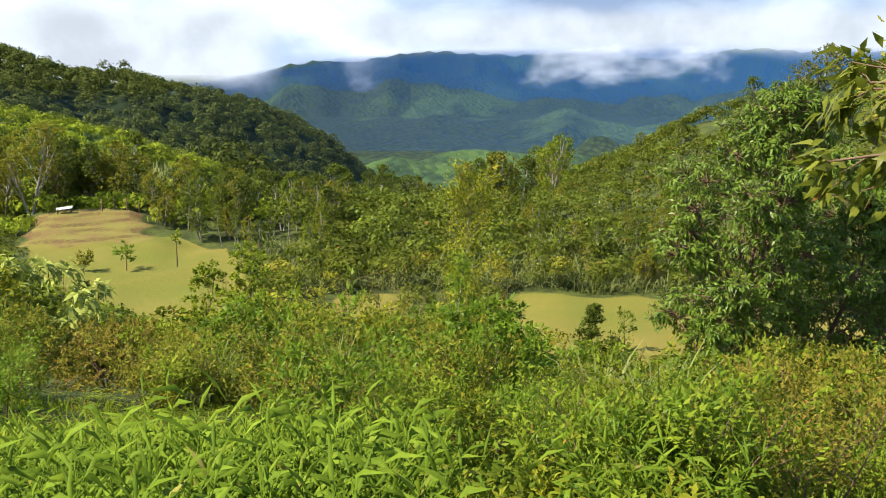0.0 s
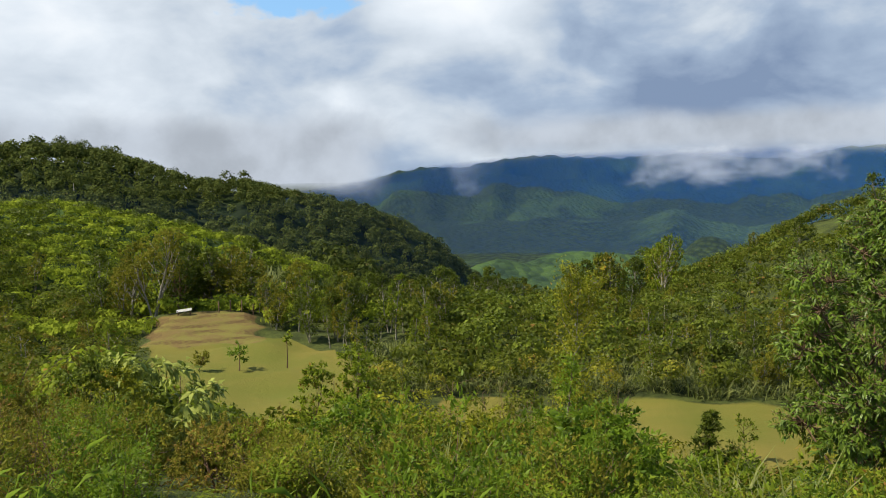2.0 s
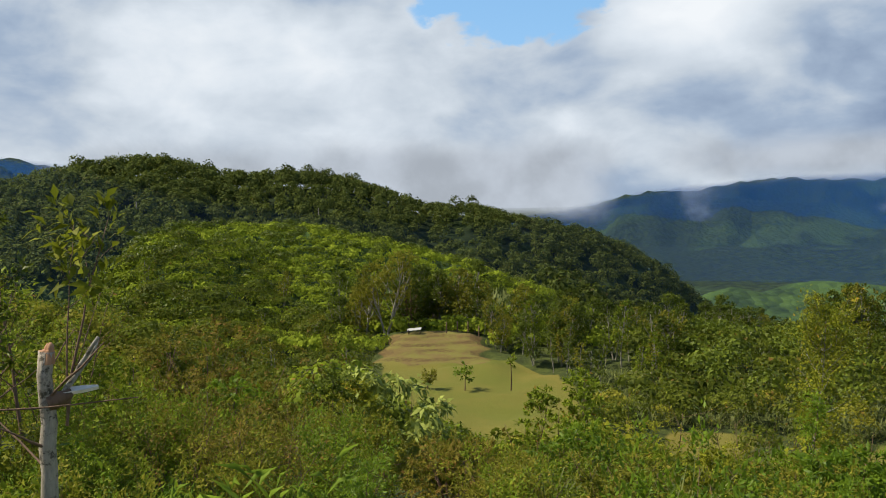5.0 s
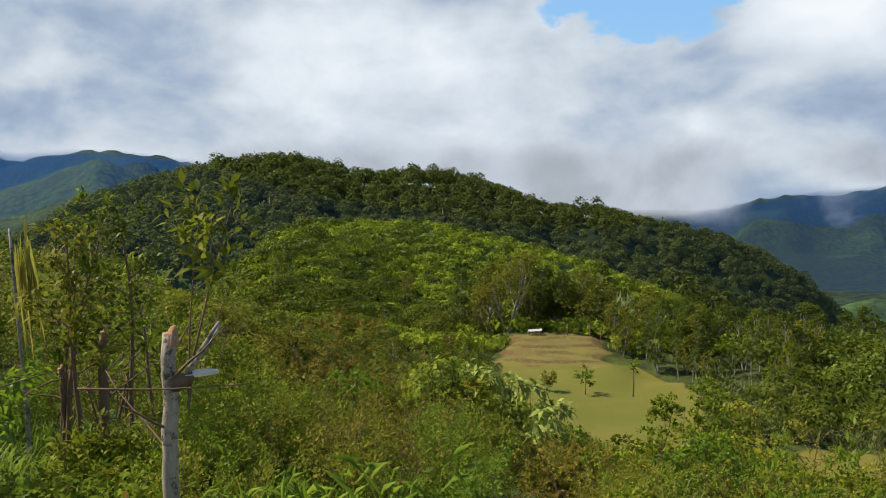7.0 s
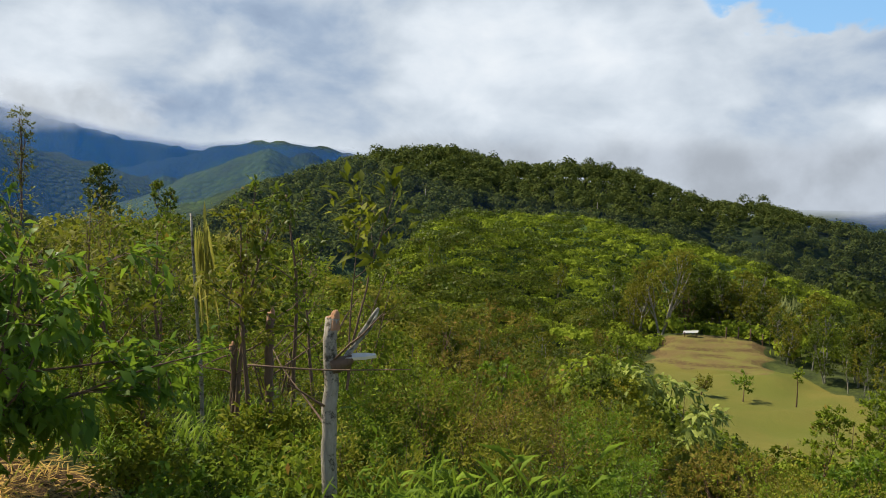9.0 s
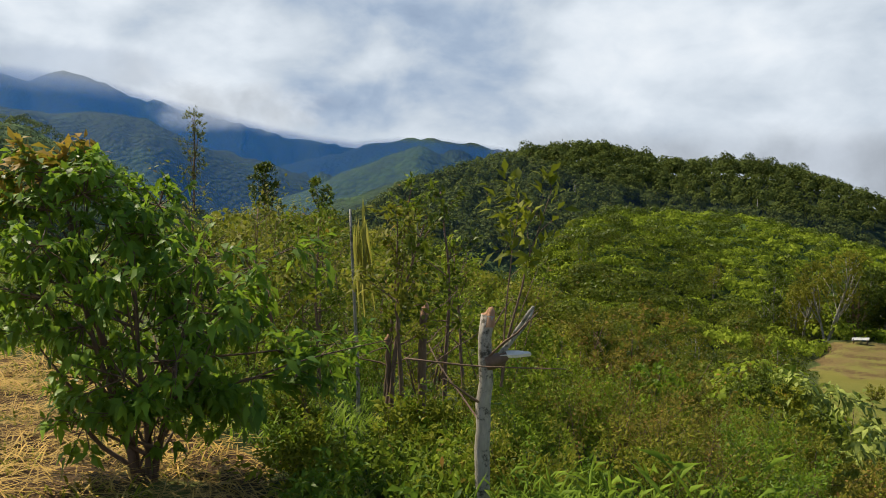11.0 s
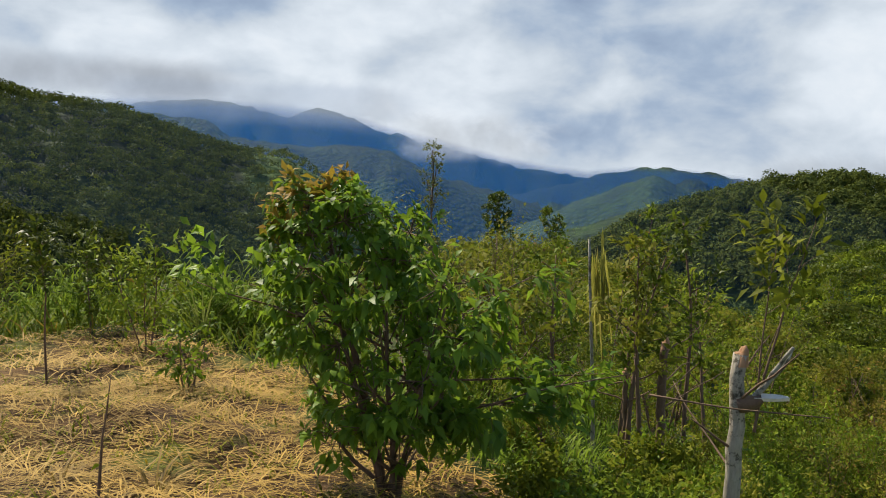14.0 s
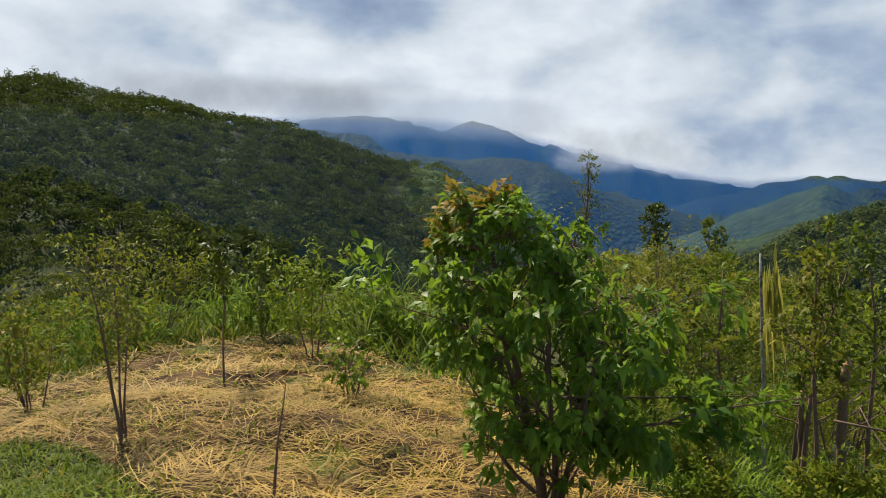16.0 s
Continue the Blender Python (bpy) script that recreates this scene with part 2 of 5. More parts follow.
M_STUMP = bark_material("mossy pale bark", (0.14, 0.115, 0.085), (0.52, 0.46, 0.37), (0.06, 0.05, 0.032), scale=60)
M_CUT = bark_material("broken reddish wood", (0.24, 0.11, 0.055), (0.52, 0.3, 0.16), scale=40)
M_TIN = bark_material("pale tin sheet", (0.3, 0.3, 0.29), (0.46, 0.46, 0.45), scale=12)
M_WHITEWOOD = bark_material("bare pale wood", (0.66, 0.58, 0.46), (0.82, 0.76, 0.66), scale=40)

# ---- land ----
# hills as seen from the lookout: the fall of their far and near sides, the roundness of their tops, and crests as bearing, range, height
RIDGES = [
    ("green nose", 0.3, 5, [(54, 112, -25.6), (50, 115, -22.1), (46.3, 118, -14.9), (44.4, 122, -10.7), (41.8, 126, -5.8), (39.5, 130, -4.4), (38, 130, -5.1), (34.2, 128, -9), (31.9, 125, -11), (28, 118, -14.2), (24, 110, -18.1)]),
    ("green hill", 0.3, 8, [(46, 165, -17.4), (42, 165, -7.6), (36, 165, -5.6), (31.9, 165, -6.1), (30, 165, -7), (25.4, 160, -9.8), (21, 157, -13.3), (16, 156, -18.6), (12.1, 160, -24), (8.3, 165, -30.4), (6.8, 170, -33.9), (0, 180, -58.9)]),
    ("forest hill", 0.42, 14, [(70, 280, -57.8), (62, 290, -41.6), (58, 300, -21.8), (54, 315, -8.1), (50, 330, 0.1), (45.8, 345, 6.8), (44.6, 350, 8.8), (41.9, 358, 10.2), (39.6, 364, 8.8), (37.3, 370, 5.1), (35.5, 374, 3.5), (33.4, 380, 5.1), (30.7, 385, 4.2), (28.5, 388, 1.2), (26, 391, -4.3), (23.9, 394, -10.2), (21.9, 398, -11), (20.5, 401, -9.7), (18.3, 406, -15.2), (15, 416, -21.1), (12.3, 424, -27), (9.7, 436, -35.9), (8.2, 440, -43.6), (6.7, 446, -54.4), (4.8, 452, -66.5), (3, 455, -75), (1, 456, -81), (-6, 460, -112.8)]),
    ("left hill", 0.42, 12, [(170, 300, 29.9), (150, 300, 45.8), (125, 320, 46.5), (105.2, 338, 43), (103.1, 342, 46.5), (101.2, 344, 45), (98.9, 346, 42.1), (95.9, 350, 41.4), (93.1, 353, 37.4), (90.2, 356, 36.1), (88.3, 360, 35.2), (86.1, 362, 30.6), (83.8, 365, 26.4), (81.5, 370, 22.2), (77.7, 378, 21.3), (75.8, 386, 16), (74.2, 392, 9.7), (70, 405, -8.4), (66, 425, -25.2), (60, 440, -65)]),
    ("small mound", 0.42, 8, [(9, 680, -106.2), (7, 685, -94.8), (5, 690, -82.6), (3.4, 690, -77.6), (1.5, 690, -84.4), (-1, 690, -97.9), (-4, 690, -120.2)]),
    ("mound", 0.42, 9, [(6, 720, -125.5), (3.5, 725, -99.1), (1.9, 728, -87.2), (0, 730, -78.4), (-1.9, 732, -75.4), (-5, 740, -75.9), (-9, 760, -82.4), (-14, 780, -97), (-18, 790, -123.6)]),
    ("cone hill", 0.42, 8, [(65, 1080, -36.2), (60.3, 1080, -7.9), (58.5, 1085, 10), (55.9, 1090, 25.3), (53.3, 1100, 48.6), (51.5, 1110, 35.4), (49.6, 1130, 18.3), (47.3, 1180, 7.7), (42, 1200, -32)]),
    ("middle ridge", 0.3, 20, [(20, 1500, -140.3), (12, 1500, -124.5), (7.2, 1450, -107.5), (3.4, 1400, -93.9), (-0.4, 1330, -88.5), (-4.2, 1260, -91), (-7.9, 1200, -67.3), (-10.2, 1210, -83.1), (-12.5, 1230, -91), (-17, 1250, -68.4), (-22, 1300, -57.5), (-32, 1300, -39.4), (-50, 1300, -39.4)]),
    ("dark spur", 0.4, 16, [(130, 1500, 78.8), (100, 1500, 110.3), (92, 1500, 136.7), (87.2, 1460, 148.5), (84.6, 1450, 144.4), (82.7, 1450, 138.1), (81.2, 1450, 116.9), (78.9, 1460, 112.6), (76.9, 1470, 104.6), (74.6, 1490, 101.8), (73.1, 1500, 107.7), (70.8, 1510, 99.1), (66, 1550, 51.6), (58, 1600, -19.4)]),
    ("blue ridge", 0.42, 18, [(68, 1900, 4.8), (62, 1900, 38), (59.2, 1900, 59.6), (56.6, 1900, 82.8), (54.4, 1900, 97.7), (51.1, 1940, 91.3), (48.1, 1970, 85.8), (45.9, 2000, 64.4), (38, 2100, -2.2), (30, 2100, -60.8)]),
    ("front range", 0.36, 22, [(24, 1900, -131.4), (16, 1900, -74.8), (11, 1880, -34.6), (7, 1880, -19.8), (4, 1880, -14.9), (1, 1860, -27.7), (-2, 1850, -37.3), (-5, 1850, -59.9), (-9, 1850, -66.3), (-13, 1850, -50.2), (-18, 1880, -31.3), (-24, 1900, -28.3), (-40, 1900, -15.1)]),
    ("west peaks", 0.5, 30, [(150, 2600, 178.8), (100, 2600, 224.4), (90, 2600, 265.6), (86.9, 2600, 288.5), (83.9, 2600, 304.6), (81.6, 2630, 301.2), (77.7, 2650, 267.4), (75.5, 2650, 301.1), (73.1, 2680, 278.5), (70.9, 2700, 245.3), (68.2, 2700, 218.7), (64.9, 2700, 183.7), (62, 2700, 150.1), (58.4, 2750, 107.1), (54, 2800, 74.8), (40, 2800, -52.3)]),
    ("north range", 0.33, 34, [(44, 2300, -82), (30, 2300, -66), (16.9, 2400, -73.1), (13.7, 2430, -52.8), (9, 2500, -15.1), (3.4, 2600, 6.9), (0.4, 2650, 19.1), (-3.3, 2700, 24.6), (-6.3, 2650, 14.9), (-10, 2600, 11), (-15, 2550, 9.1), (-18.7, 2500, 28.6), (-21.7, 2500, 28.6), (-23.3, 2500, 19.8), (-35, 2400, 35.9), (-60, 2400, 82)]),
]
EAST_HILL = [(-70, 100, 12), (-40, 98, 7), (-32, 98, 4), (-24.8, 100, -0.8), (-21.3, 105, -2.9), (-18, 110, -5.2), (-15.3, 115, -7.6), (-12.9, 120, -11.2), (-10.3, 126, -14.4), (-6.6, 136, -19.5), (-3, 150, -29), (3, 160, -45)]
CREST = [(12, -25, 1.0), (2, -6, 0.05), (-1, -0.5, -0.1), (-8, 0.5, -0.25), (-15, 1, -0.5), (-28, 9, -2.4), (-44, 22, -2.6), (-64, 42, -8)]


def along(points, x, y, fall, rounding):
    best = np.full(x.shape, -1e9)
    for (ax, ay, az), (bx, by, bz) in zip(points, points[1:]):
        dx, dy = bx - ax, by - ay
        t = np.clip(((x - ax) * dx + (y - ay) * dy) / (dx * dx + dy * dy), 0, 1)
        d = np.hypot(x - ax - t * dx, y - ay - t * dy)
        best = np.maximum(best, az + t * (bz - az) - fall * (np.sqrt(d * d + rounding**2) - rounding))
    return best


_rng = np.random.default_rng(7)
WAVES = [(_rng.normal(size=2), _rng.uniform(0, 6.28)) for _ in range(48)]


def ripple(x, y, size):
    """Smooth noise between about -1 and 1 with features of a given size."""
    out = 0
    for k, (w, p) in enumerate(WAVES):
        s = size * (0.55 + 0.06 * (k % 12))
        w = w / np.hypot(*w)
        u = (x * w[0] + y * w[1]) / s * 6.28 + p
        out = out + np.sin(u + 1.7 * np.sin((x * w[1] - y * w[0]) / s * 2.9 + 2 * p))
    return out / np.sqrt(24) / 1.6


def smooth(v, lo, hi):
    t = np.clip((v - lo) / (hi - lo), 0, 1)
    return t * t * (3 - 2 * t)


def height(x, y):
    x, y = np.asarray(x, float), np.asarray(y, float)
    r = np.hypot(x - EYE_X, y - EYE_Y)
    az = np.degrees(np.arctan2(-(x - EYE_X), y - EYE_Y))
    floor = -15 - 0.18 * np.clip(r - 88 - 20 * smooth(az, 14, 20), 0, 350) - 0.10 * np.clip(r - 455, 0, 300)
    gully = 0.8 * ripple(x, y, 260.0) + 0.45 * ripple(y, x, 100.0)
    knobs = ripple(x, y, 70.0)
    parts = [floor, along(CREST, x, y, 0.44, 6)]
    for _, fall, rounding, line in RIDGES:
        b, q, h = np.array(sorted(line)).T
        d = r - np.interp(az, b, q)
        folds = gully * 0.024 * np.minimum(q.mean(), 2000) * smooth(np.abs(d), 15, 260) * (q.mean() > 1000) + 0.0016 * q.mean() * (q.mean() > 1000) * knobs
        parts.append(np.interp(az, b, h, -300, -300) - fall * (np.sqrt(d * d + rounding**2) - rounding) + folds)
    # the eastern hill comes down to the edge of the lawn
    b, q, h = np.array(sorted(EAST_HILL)).T
    q, h = np.interp(az, b, q), np.interp(az, b, h, -40, -60)
    up = np.clip((r - 57) / (q - 57), 0, 1)
    parts.append(np.where(r < q, -15.6 + (h + 15.6) * (0.35 * up + 0.65 * up * up * (3 - 2 * up)), h - 0.3 * (np.sqrt((r - q) ** 2 + 36) - 6)))
    parts = np.array(parts)
    k = 0.25 + 0.006 * np.clip(r, 0, 700)
    top = parts.max(0)
    z = top + k * np.log(np.exp((parts - top) / k).sum(0)) - 0.02 * k
    far = np.clip((r - 60) / 400, 0, 1)
    z = z + far * 1.2 * np.clip(1.4 - r / 250, 0.25, 1) * ripple(x, y, 60.0) + 0.05 * np.clip(r / 4 - 1, 0, 6) * ripple(x, y, 9.0)
    z = z + np.where(r < 40, 0.05, 0.0) * ripple(x, y, 2.2)
    # the terraced corner of the field
    u = r - 77 + 0.7 * ripple(x, y, 8.0)
    steps = np.clip(np.floor(u / 2.6) + np.clip((u % 2.6) / 0.8, 0, 1), 0, 5) * 0.24
    inside = smooth(az + 0.8 * ripple(x, y, 7.0), 18, 21.5) * smooth(27.9 - az + 0.5 * ripple(y, x, 6.0), 0, 2.4) * smooth(95 - r, 0, 4)
    return z + (np.maximum(z, -15 + steps) - z) * inside


def az_r(x, y):
    return np.degrees(np.arctan2(-(x - EYE_X), y - EYE_Y)), np.hypot(x - EYE_X, y - EYE_Y)


def lawn_mask(x, y):
    az, r = az_r(x, y)
    west = smooth(az, 12, 15) * smooth(28 - az, 0, 2) * smooth(r, 50, 54) * smooth(82 - np.clip(18 - az, 0, 9) * 2.5 - r, 0, 3)
    wob = 2.0 * ripple(x, y, 11.0)
    north = smooth(az, -34, -30) * smooth(-3.5 - az, 0, 2) * smooth(r + wob, 41, 46) * smooth(59.5 + 0.25 * wob - r, 0, 2)
    middle = 0.75 * smooth(az, -7, -4) * smooth(17 - az, 0, 3) * smooth(r + wob, 44, 48) * smooth(59 - r, 0, 3) * smooth(ripple(y, x, 8.0), -0.4, 0.3)
    return np.maximum(np.maximum(west, north), middle)


def soil_mask(x, y):
    az, r = az_r(x, y)
    return smooth(az + 0.8 * ripple(x, y, 7.0), 18.5, 21) * smooth(27.6 - az + 0.5 * ripple(y, x, 6.0), 0, 1.5) * smooth(r + 2 * ripple(y, x, 9.0), 76, 81) * smooth(92.5 - r, 0, 3)


def straw_mask(x, y):
    az, r = az_r(x, y)
    wob = 0.5 * ripple(x, y, 3.5)
    far = 12.6 - 0.22 * np.clip(90 - az, 0, 30) + wob
    near = 3.0 + 2.2 * smooth(az, 91, 96) + 0.25 * np.clip(az - 95, 0, 40) + wob
    return smooth(az + 7 * smooth(6.6 - r, 0, 1), 66, 74) * smooth(150 - az, 0, 10) * smooth(far - r, -0.5, 1.0) * smooth(r - near, -0.5, 0.6)


def grass_mask(x, y):
    az, r = az_r(x, y)
    mound = smooth(r, 590, 620) * smooth(840 - r, 0, 60) * smooth(az, -14, -8) * smooth(12 - az, 0, 3)
    cone = 0.5 * smooth(r, 900, 950) * smooth(1350 - r, 0, 50) * smooth(az, 40, 46) * smooth(62 - az, 0, 3)
    left = 0.9 * smooth(r, 300, 330) * smooth(480 - r, 0, 40) * smooth(az, 66, 70) * smooth(82 - az, 0, 3)
    slope = 0.6 * smooth(r, 100, 115) * smooth(230 - r, 0, 30) * smooth(az, 5, 8) * smooth(48 - az, 0, 5)
    near = smooth(40 - r, 0, 25) * 0.3
    return np.maximum.reduce([mound, cone, left, slope, near])


def forest_mask(x, y):
    return smooth(az_r(x, y)[1], 180, 230)


def mesh_of(name, verts, faces, mats, smooth_faces=False):
    """A mesh from arrays; faces has three or four columns."""
    me = bpy.data.meshes.new(name)
    n, k = faces.shape
    me.vertices.add(len(verts))
    me.vertices.foreach_set("co", np.ascontiguousarray(verts, np.float32).ravel())
    me.loops.add(n * k)
    me.loops.foreach_set("vertex_index", np.ascontiguousarray(faces, np.int32).ravel())
    me.polygons.add(n)
    me.polygons.foreach_set("loop_start", np.arange(0, n * k, k, dtype=np.int32))
    if smooth_faces:
        me.polygons.foreach_set("use_smooth", np.ones(n, bool))
    for m in mats if isinstance(mats, (list, tuple)) else [mats]:
        me.materials.append(m)
    me.update(calc_edges=True)
    return me


def make_land():
    az = np.radians(np.r_[np.arange(-42, 114, 0.48), np.arange(114, 318, 4.0)])
    r = np.sort(np.r_[0.0, np.geomspace(0.5, 4850, 180), np.linspace(76, 96, 70)])
    a, q = np.meshgrid(az, r)
    x, y = EYE_X - np.sin(a) * q, EYE_Y + np.cos(a) * q
    z = height(x, y)
    z[0] = z[0].mean()
    n, m = a.shape
    i, j = np.meshgrid(np.arange(n - 1), np.arange(m), indexing="ij")
    k = (j + 1) % m
    faces = np.stack([i * m + j, i * m + k, (i + 1) * m + k, (i + 1) * m + j], -1).reshape(-1, 4)[:, ::-1]
    me = mesh_of("ground", np.stack([x, y, z], -1).reshape(-1, 3), faces, M_GROUND, True)
    for label, mask in (("lawn", lawn_mask), ("soil", soil_mask), ("straw", straw_mask), ("grass", grass_mask), ("forest", forest_mask)):
        at = me.attributes.new(label, "FLOAT", "POINT")
        at.data.foreach_set("value", mask(x, y).astype(np.float32).ravel())
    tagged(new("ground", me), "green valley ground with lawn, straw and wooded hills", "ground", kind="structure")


make_land()

# ---- how plants are made ----


def unit(v):
    return v / np.maximum(np.linalg.norm(v, axis=-1, keepdims=True), 1e-9)


def leaves(base, way, up, length, width, fold=0.25, droop=0.25):
    """Pointed leaves folded along the midrib and bent down: four triangles each."""
    n = len(base)
    side = unit(np.cross(way, up))
    top = unit(np.cross(side, way))
    length, width = np.broadcast_to(length, n)[:, None], np.broadcast_to(width, n)[:, None]
    down = np.array([0, 0, -1.0])
    mid = base + way * length * 0.45 + top * length * 0.04
    tip = base + way * length + down * length * droop
    wing = top * width * fold
    a = base + way * length * 0.42 + side * width * 0.5 + wing + down * length * droop * 0.2
    b = base + way * length * 0.42 - side * width * 0.5 + wing + down * length * droop * 0.2
    v = np.stack([base, a, tip, b, mid], 1).reshape(-1, 3)
    f = np.array([[0, 1, 4], [0, 4, 3], [1, 2, 4], [4, 2, 3]])
    return v, (np.arange(n)[:, None, None] * 5 + f).reshape(-1, 3)


def cards(base, way, up, length, width):
    """Small folded leaves seen from far: two triangles each."""
    n = len(base)
    side = unit(np.cross(way, up))
    top = unit(np.cross(side, way))
    length, width = np.broadcast_to(length, n)[:, None], np.broadcast_to(width, n)[:, None]
    a = base + way * length * 0.45 + side * width * 0.5 - top * width * 0.15
    b = base + way * length * 0.45 - side * width * 0.5 - top * width * 0.15
    v = np.stack([base, a, base + way * length, b], 1).reshape(-1, 3)
    f = np.array([[0, 1, 2], [0, 2, 3]])
    return v, (np.arange(n)[:, None, None] * 4 + f).reshape(-1, 3)


def chips(base, way, up, length, width):
    """Three-cornered leaf clumps for far woods."""
    side = unit(np.cross(up, way))
    v = np.stack([base - side * width[:, None] * 0.6, base + side * width[:, None] * 0.6, base + way * length[:, None]], 1).reshape(-1, 3)
    return v, np.arange(len(base) * 3).reshape(-1, 3)


def blades(base, way, length, width, arch, rng):
    """Grass blades that rise and arch over: five triangles each."""
    n = len(base)
    flat = way.copy()
    flat[:, 2] = 0
    flat = unit(flat)
    side = np.stack([-flat[:, 1], flat[:, 0], np.zeros(n)], -1)
    length, width, arch = (np.broadcast_to(q, n)[:, None] for q in (length, width, arch))
    rows, p, d = [], base, way
    for k, (step, w) in enumerate(((0.0, 0.6), (0.38, 1.0), (0.34, 0.8), (0.3, 0.0))):
        p = p + d * length * step
        d = unit(d + (flat * 0.6 + np.array([0, 0, -1.0])) * arch * (0.5 + 0.4 * k))
        rows += [p] if w == 0 else [p - side * width * w * 0.5, p + side * width * w * 0.5]
    v = np.stack(rows, 1).reshape(-1, 3)
    f = np.array([[0, 1, 3], [0, 3, 2], [2, 3, 5], [2, 5, 4], [4, 5, 6]])
    return v, (np.arange(n)[:, None, None] * 7 + f).reshape(-1, 3)


def tube(points, radii, sides=5):
    """A round bent rod, tapered, as triangles."""
    p = np.asarray(points, float)
    n = len(p)
    d = unit(np.gradient(p, axis=0))
    ref = np.where(np.abs(d[:, 2:3]) > 0.9, np.array([[1.0, 0, 0]]), np.array([[0, 0, 1.0]]))
    u = unit(np.cross(d, ref))
    w = np.cross(d, u)
    a = np.arange(sides) / sides * 2 * np.pi
    ring = p[:, None] + np.asarray(radii)[:, None, None] * (np.cos(a)[None, :, None] * u[:, None] + np.sin(a)[None, :, None] * w[:, None])
    i, j = np.meshgrid(np.arange(n - 1), np.arange(sides), indexing="ij")
    k = (j + 1) % sides
    q = np.stack([i * sides + j, i * sides + k, (i + 1) * sides + k, (i + 1) * sides + j], -1).reshape(-1, 4)
    f = np.concatenate([q[:, [0, 1, 2]], q[:, [0, 2, 3]]])
    cap = np.array([[(n - 1) * sides, (n - 1) * sides + s, (n - 1) * sides + s + 1] for s in range(1, sides - 1)])
    return ring.reshape(-1, 3), np.concatenate([f, cap])


def joined(pieces):
    vs, fs, at = [], [], 0
    for v, f in pieces:
        vs.append(v)
        fs.append(f + at)
        at += len(v)
    return np.concatenate(vs), np.concatenate(fs)


def bent(start, way, length, rng, wobble=0.12, rise=0.0, n=5):
    """A wandering line from a start, that turns upward by rise as it goes."""
    pts, p, d = [np.array(start, float)], np.array(start, float), np.array(way, float)
    d = d / np.linalg.norm(d)
    for _ in range(n):
        d = d + rng.normal(0, wobble, 3) + np.array([0, 0, rise])
        d = d / np.linalg.norm(d)
        p = p + d * length / n
        pts.append(p)
    return np.array(pts)


def skeleton_of(rng, height, spread, stems=1, limbs=10, low=0.25, thick=0.05, lean=0.1, rise=0.1, twigs=4, shape="round", twig_wood=True):
    """Stems, limbs and twigs; gives the wood's pieces and the twigs that bear leaves."""
    wood, bearing_twigs = [], []
    for s in range(stems):
        turn = rng.uniform(0, 6.28)
        out = np.array([math.cos(turn), math.sin(turn), 0]) * (lean if stems > 1 else lean * 0.4)
        tall = height * (1 if s == 0 else rng.uniform(0.65, 0.95))
        line = bent((out * 0.3 * spread * (stems > 1)).tolist(), out + np.array([0, 0, 1]), tall, rng, 0.06, 0.03, 7)
        line[0, 2] = -0.15
        r = thick * np.linspace(1, 0.22, len(line)) * (1 if s == 0 else 0.75)
        wood.append(tube(line, r, 6))
        for k in range(limbs):
            t = low + (1 - low) * (k + rng.uniform(0, 0.9)) / limbs
            f = t * (len(line) - 1)
            i = min(int(f), len(line) - 2)
            p = line[i] + (line[i + 1] - line[i]) * (f - i)
            turn = k * 2.4 + rng.uniform(-0.5, 0.5)
            if shape == "cone":
                reach = spread * (1.08 - t) * rng.uniform(0.75, 1.1)
            elif shape == "flat":
                reach = spread * (0.35 + 0.65 * t) * rng.uniform(0.7, 1.1)
            else:
                u = (t - low) / (1 - low)
                reach = spread * (0.35 + 0.65 * math.sin(math.pi * min(1, 0.12 + 0.8 * u))) * rng.uniform(0.65, 1.15)
            way = np.array([math.cos(turn), math.sin(turn), rng.uniform(0.1, 0.7) + (0.5 * t if shape != "flat" else 0)])
            limb = bent(p, way, reach, rng, 0.14, rise)
            rr = thick * (0.42 - 0.2 * t) * np.linspace(1, 0.2, len(limb))
            wood.append(tube(limb, rr, 4) if twig_wood else tube(limb[::2], rr[::2], 3))
            bearing_twigs.append(limb[2:])
            for _ in range(twigs):
                q = limb[rng.integers(1, len(limb))]
                w = (limb[-1] - limb[0]) / max(reach, 1e-3) + rng.normal(0, 0.65, 3)
                tw = bent(q, w, reach * rng.uniform(0.25, 0.55), rng, 0.2, rise, 3)
                if twig_wood:
                    wood.append(tube(tw, thick * 0.09 * np.linspace(1, 0.3, len(tw)), 3))
                bearing_twigs.append(tw)
        bearing_twigs.append(line[-3:])
    return wood, bearing_twigs


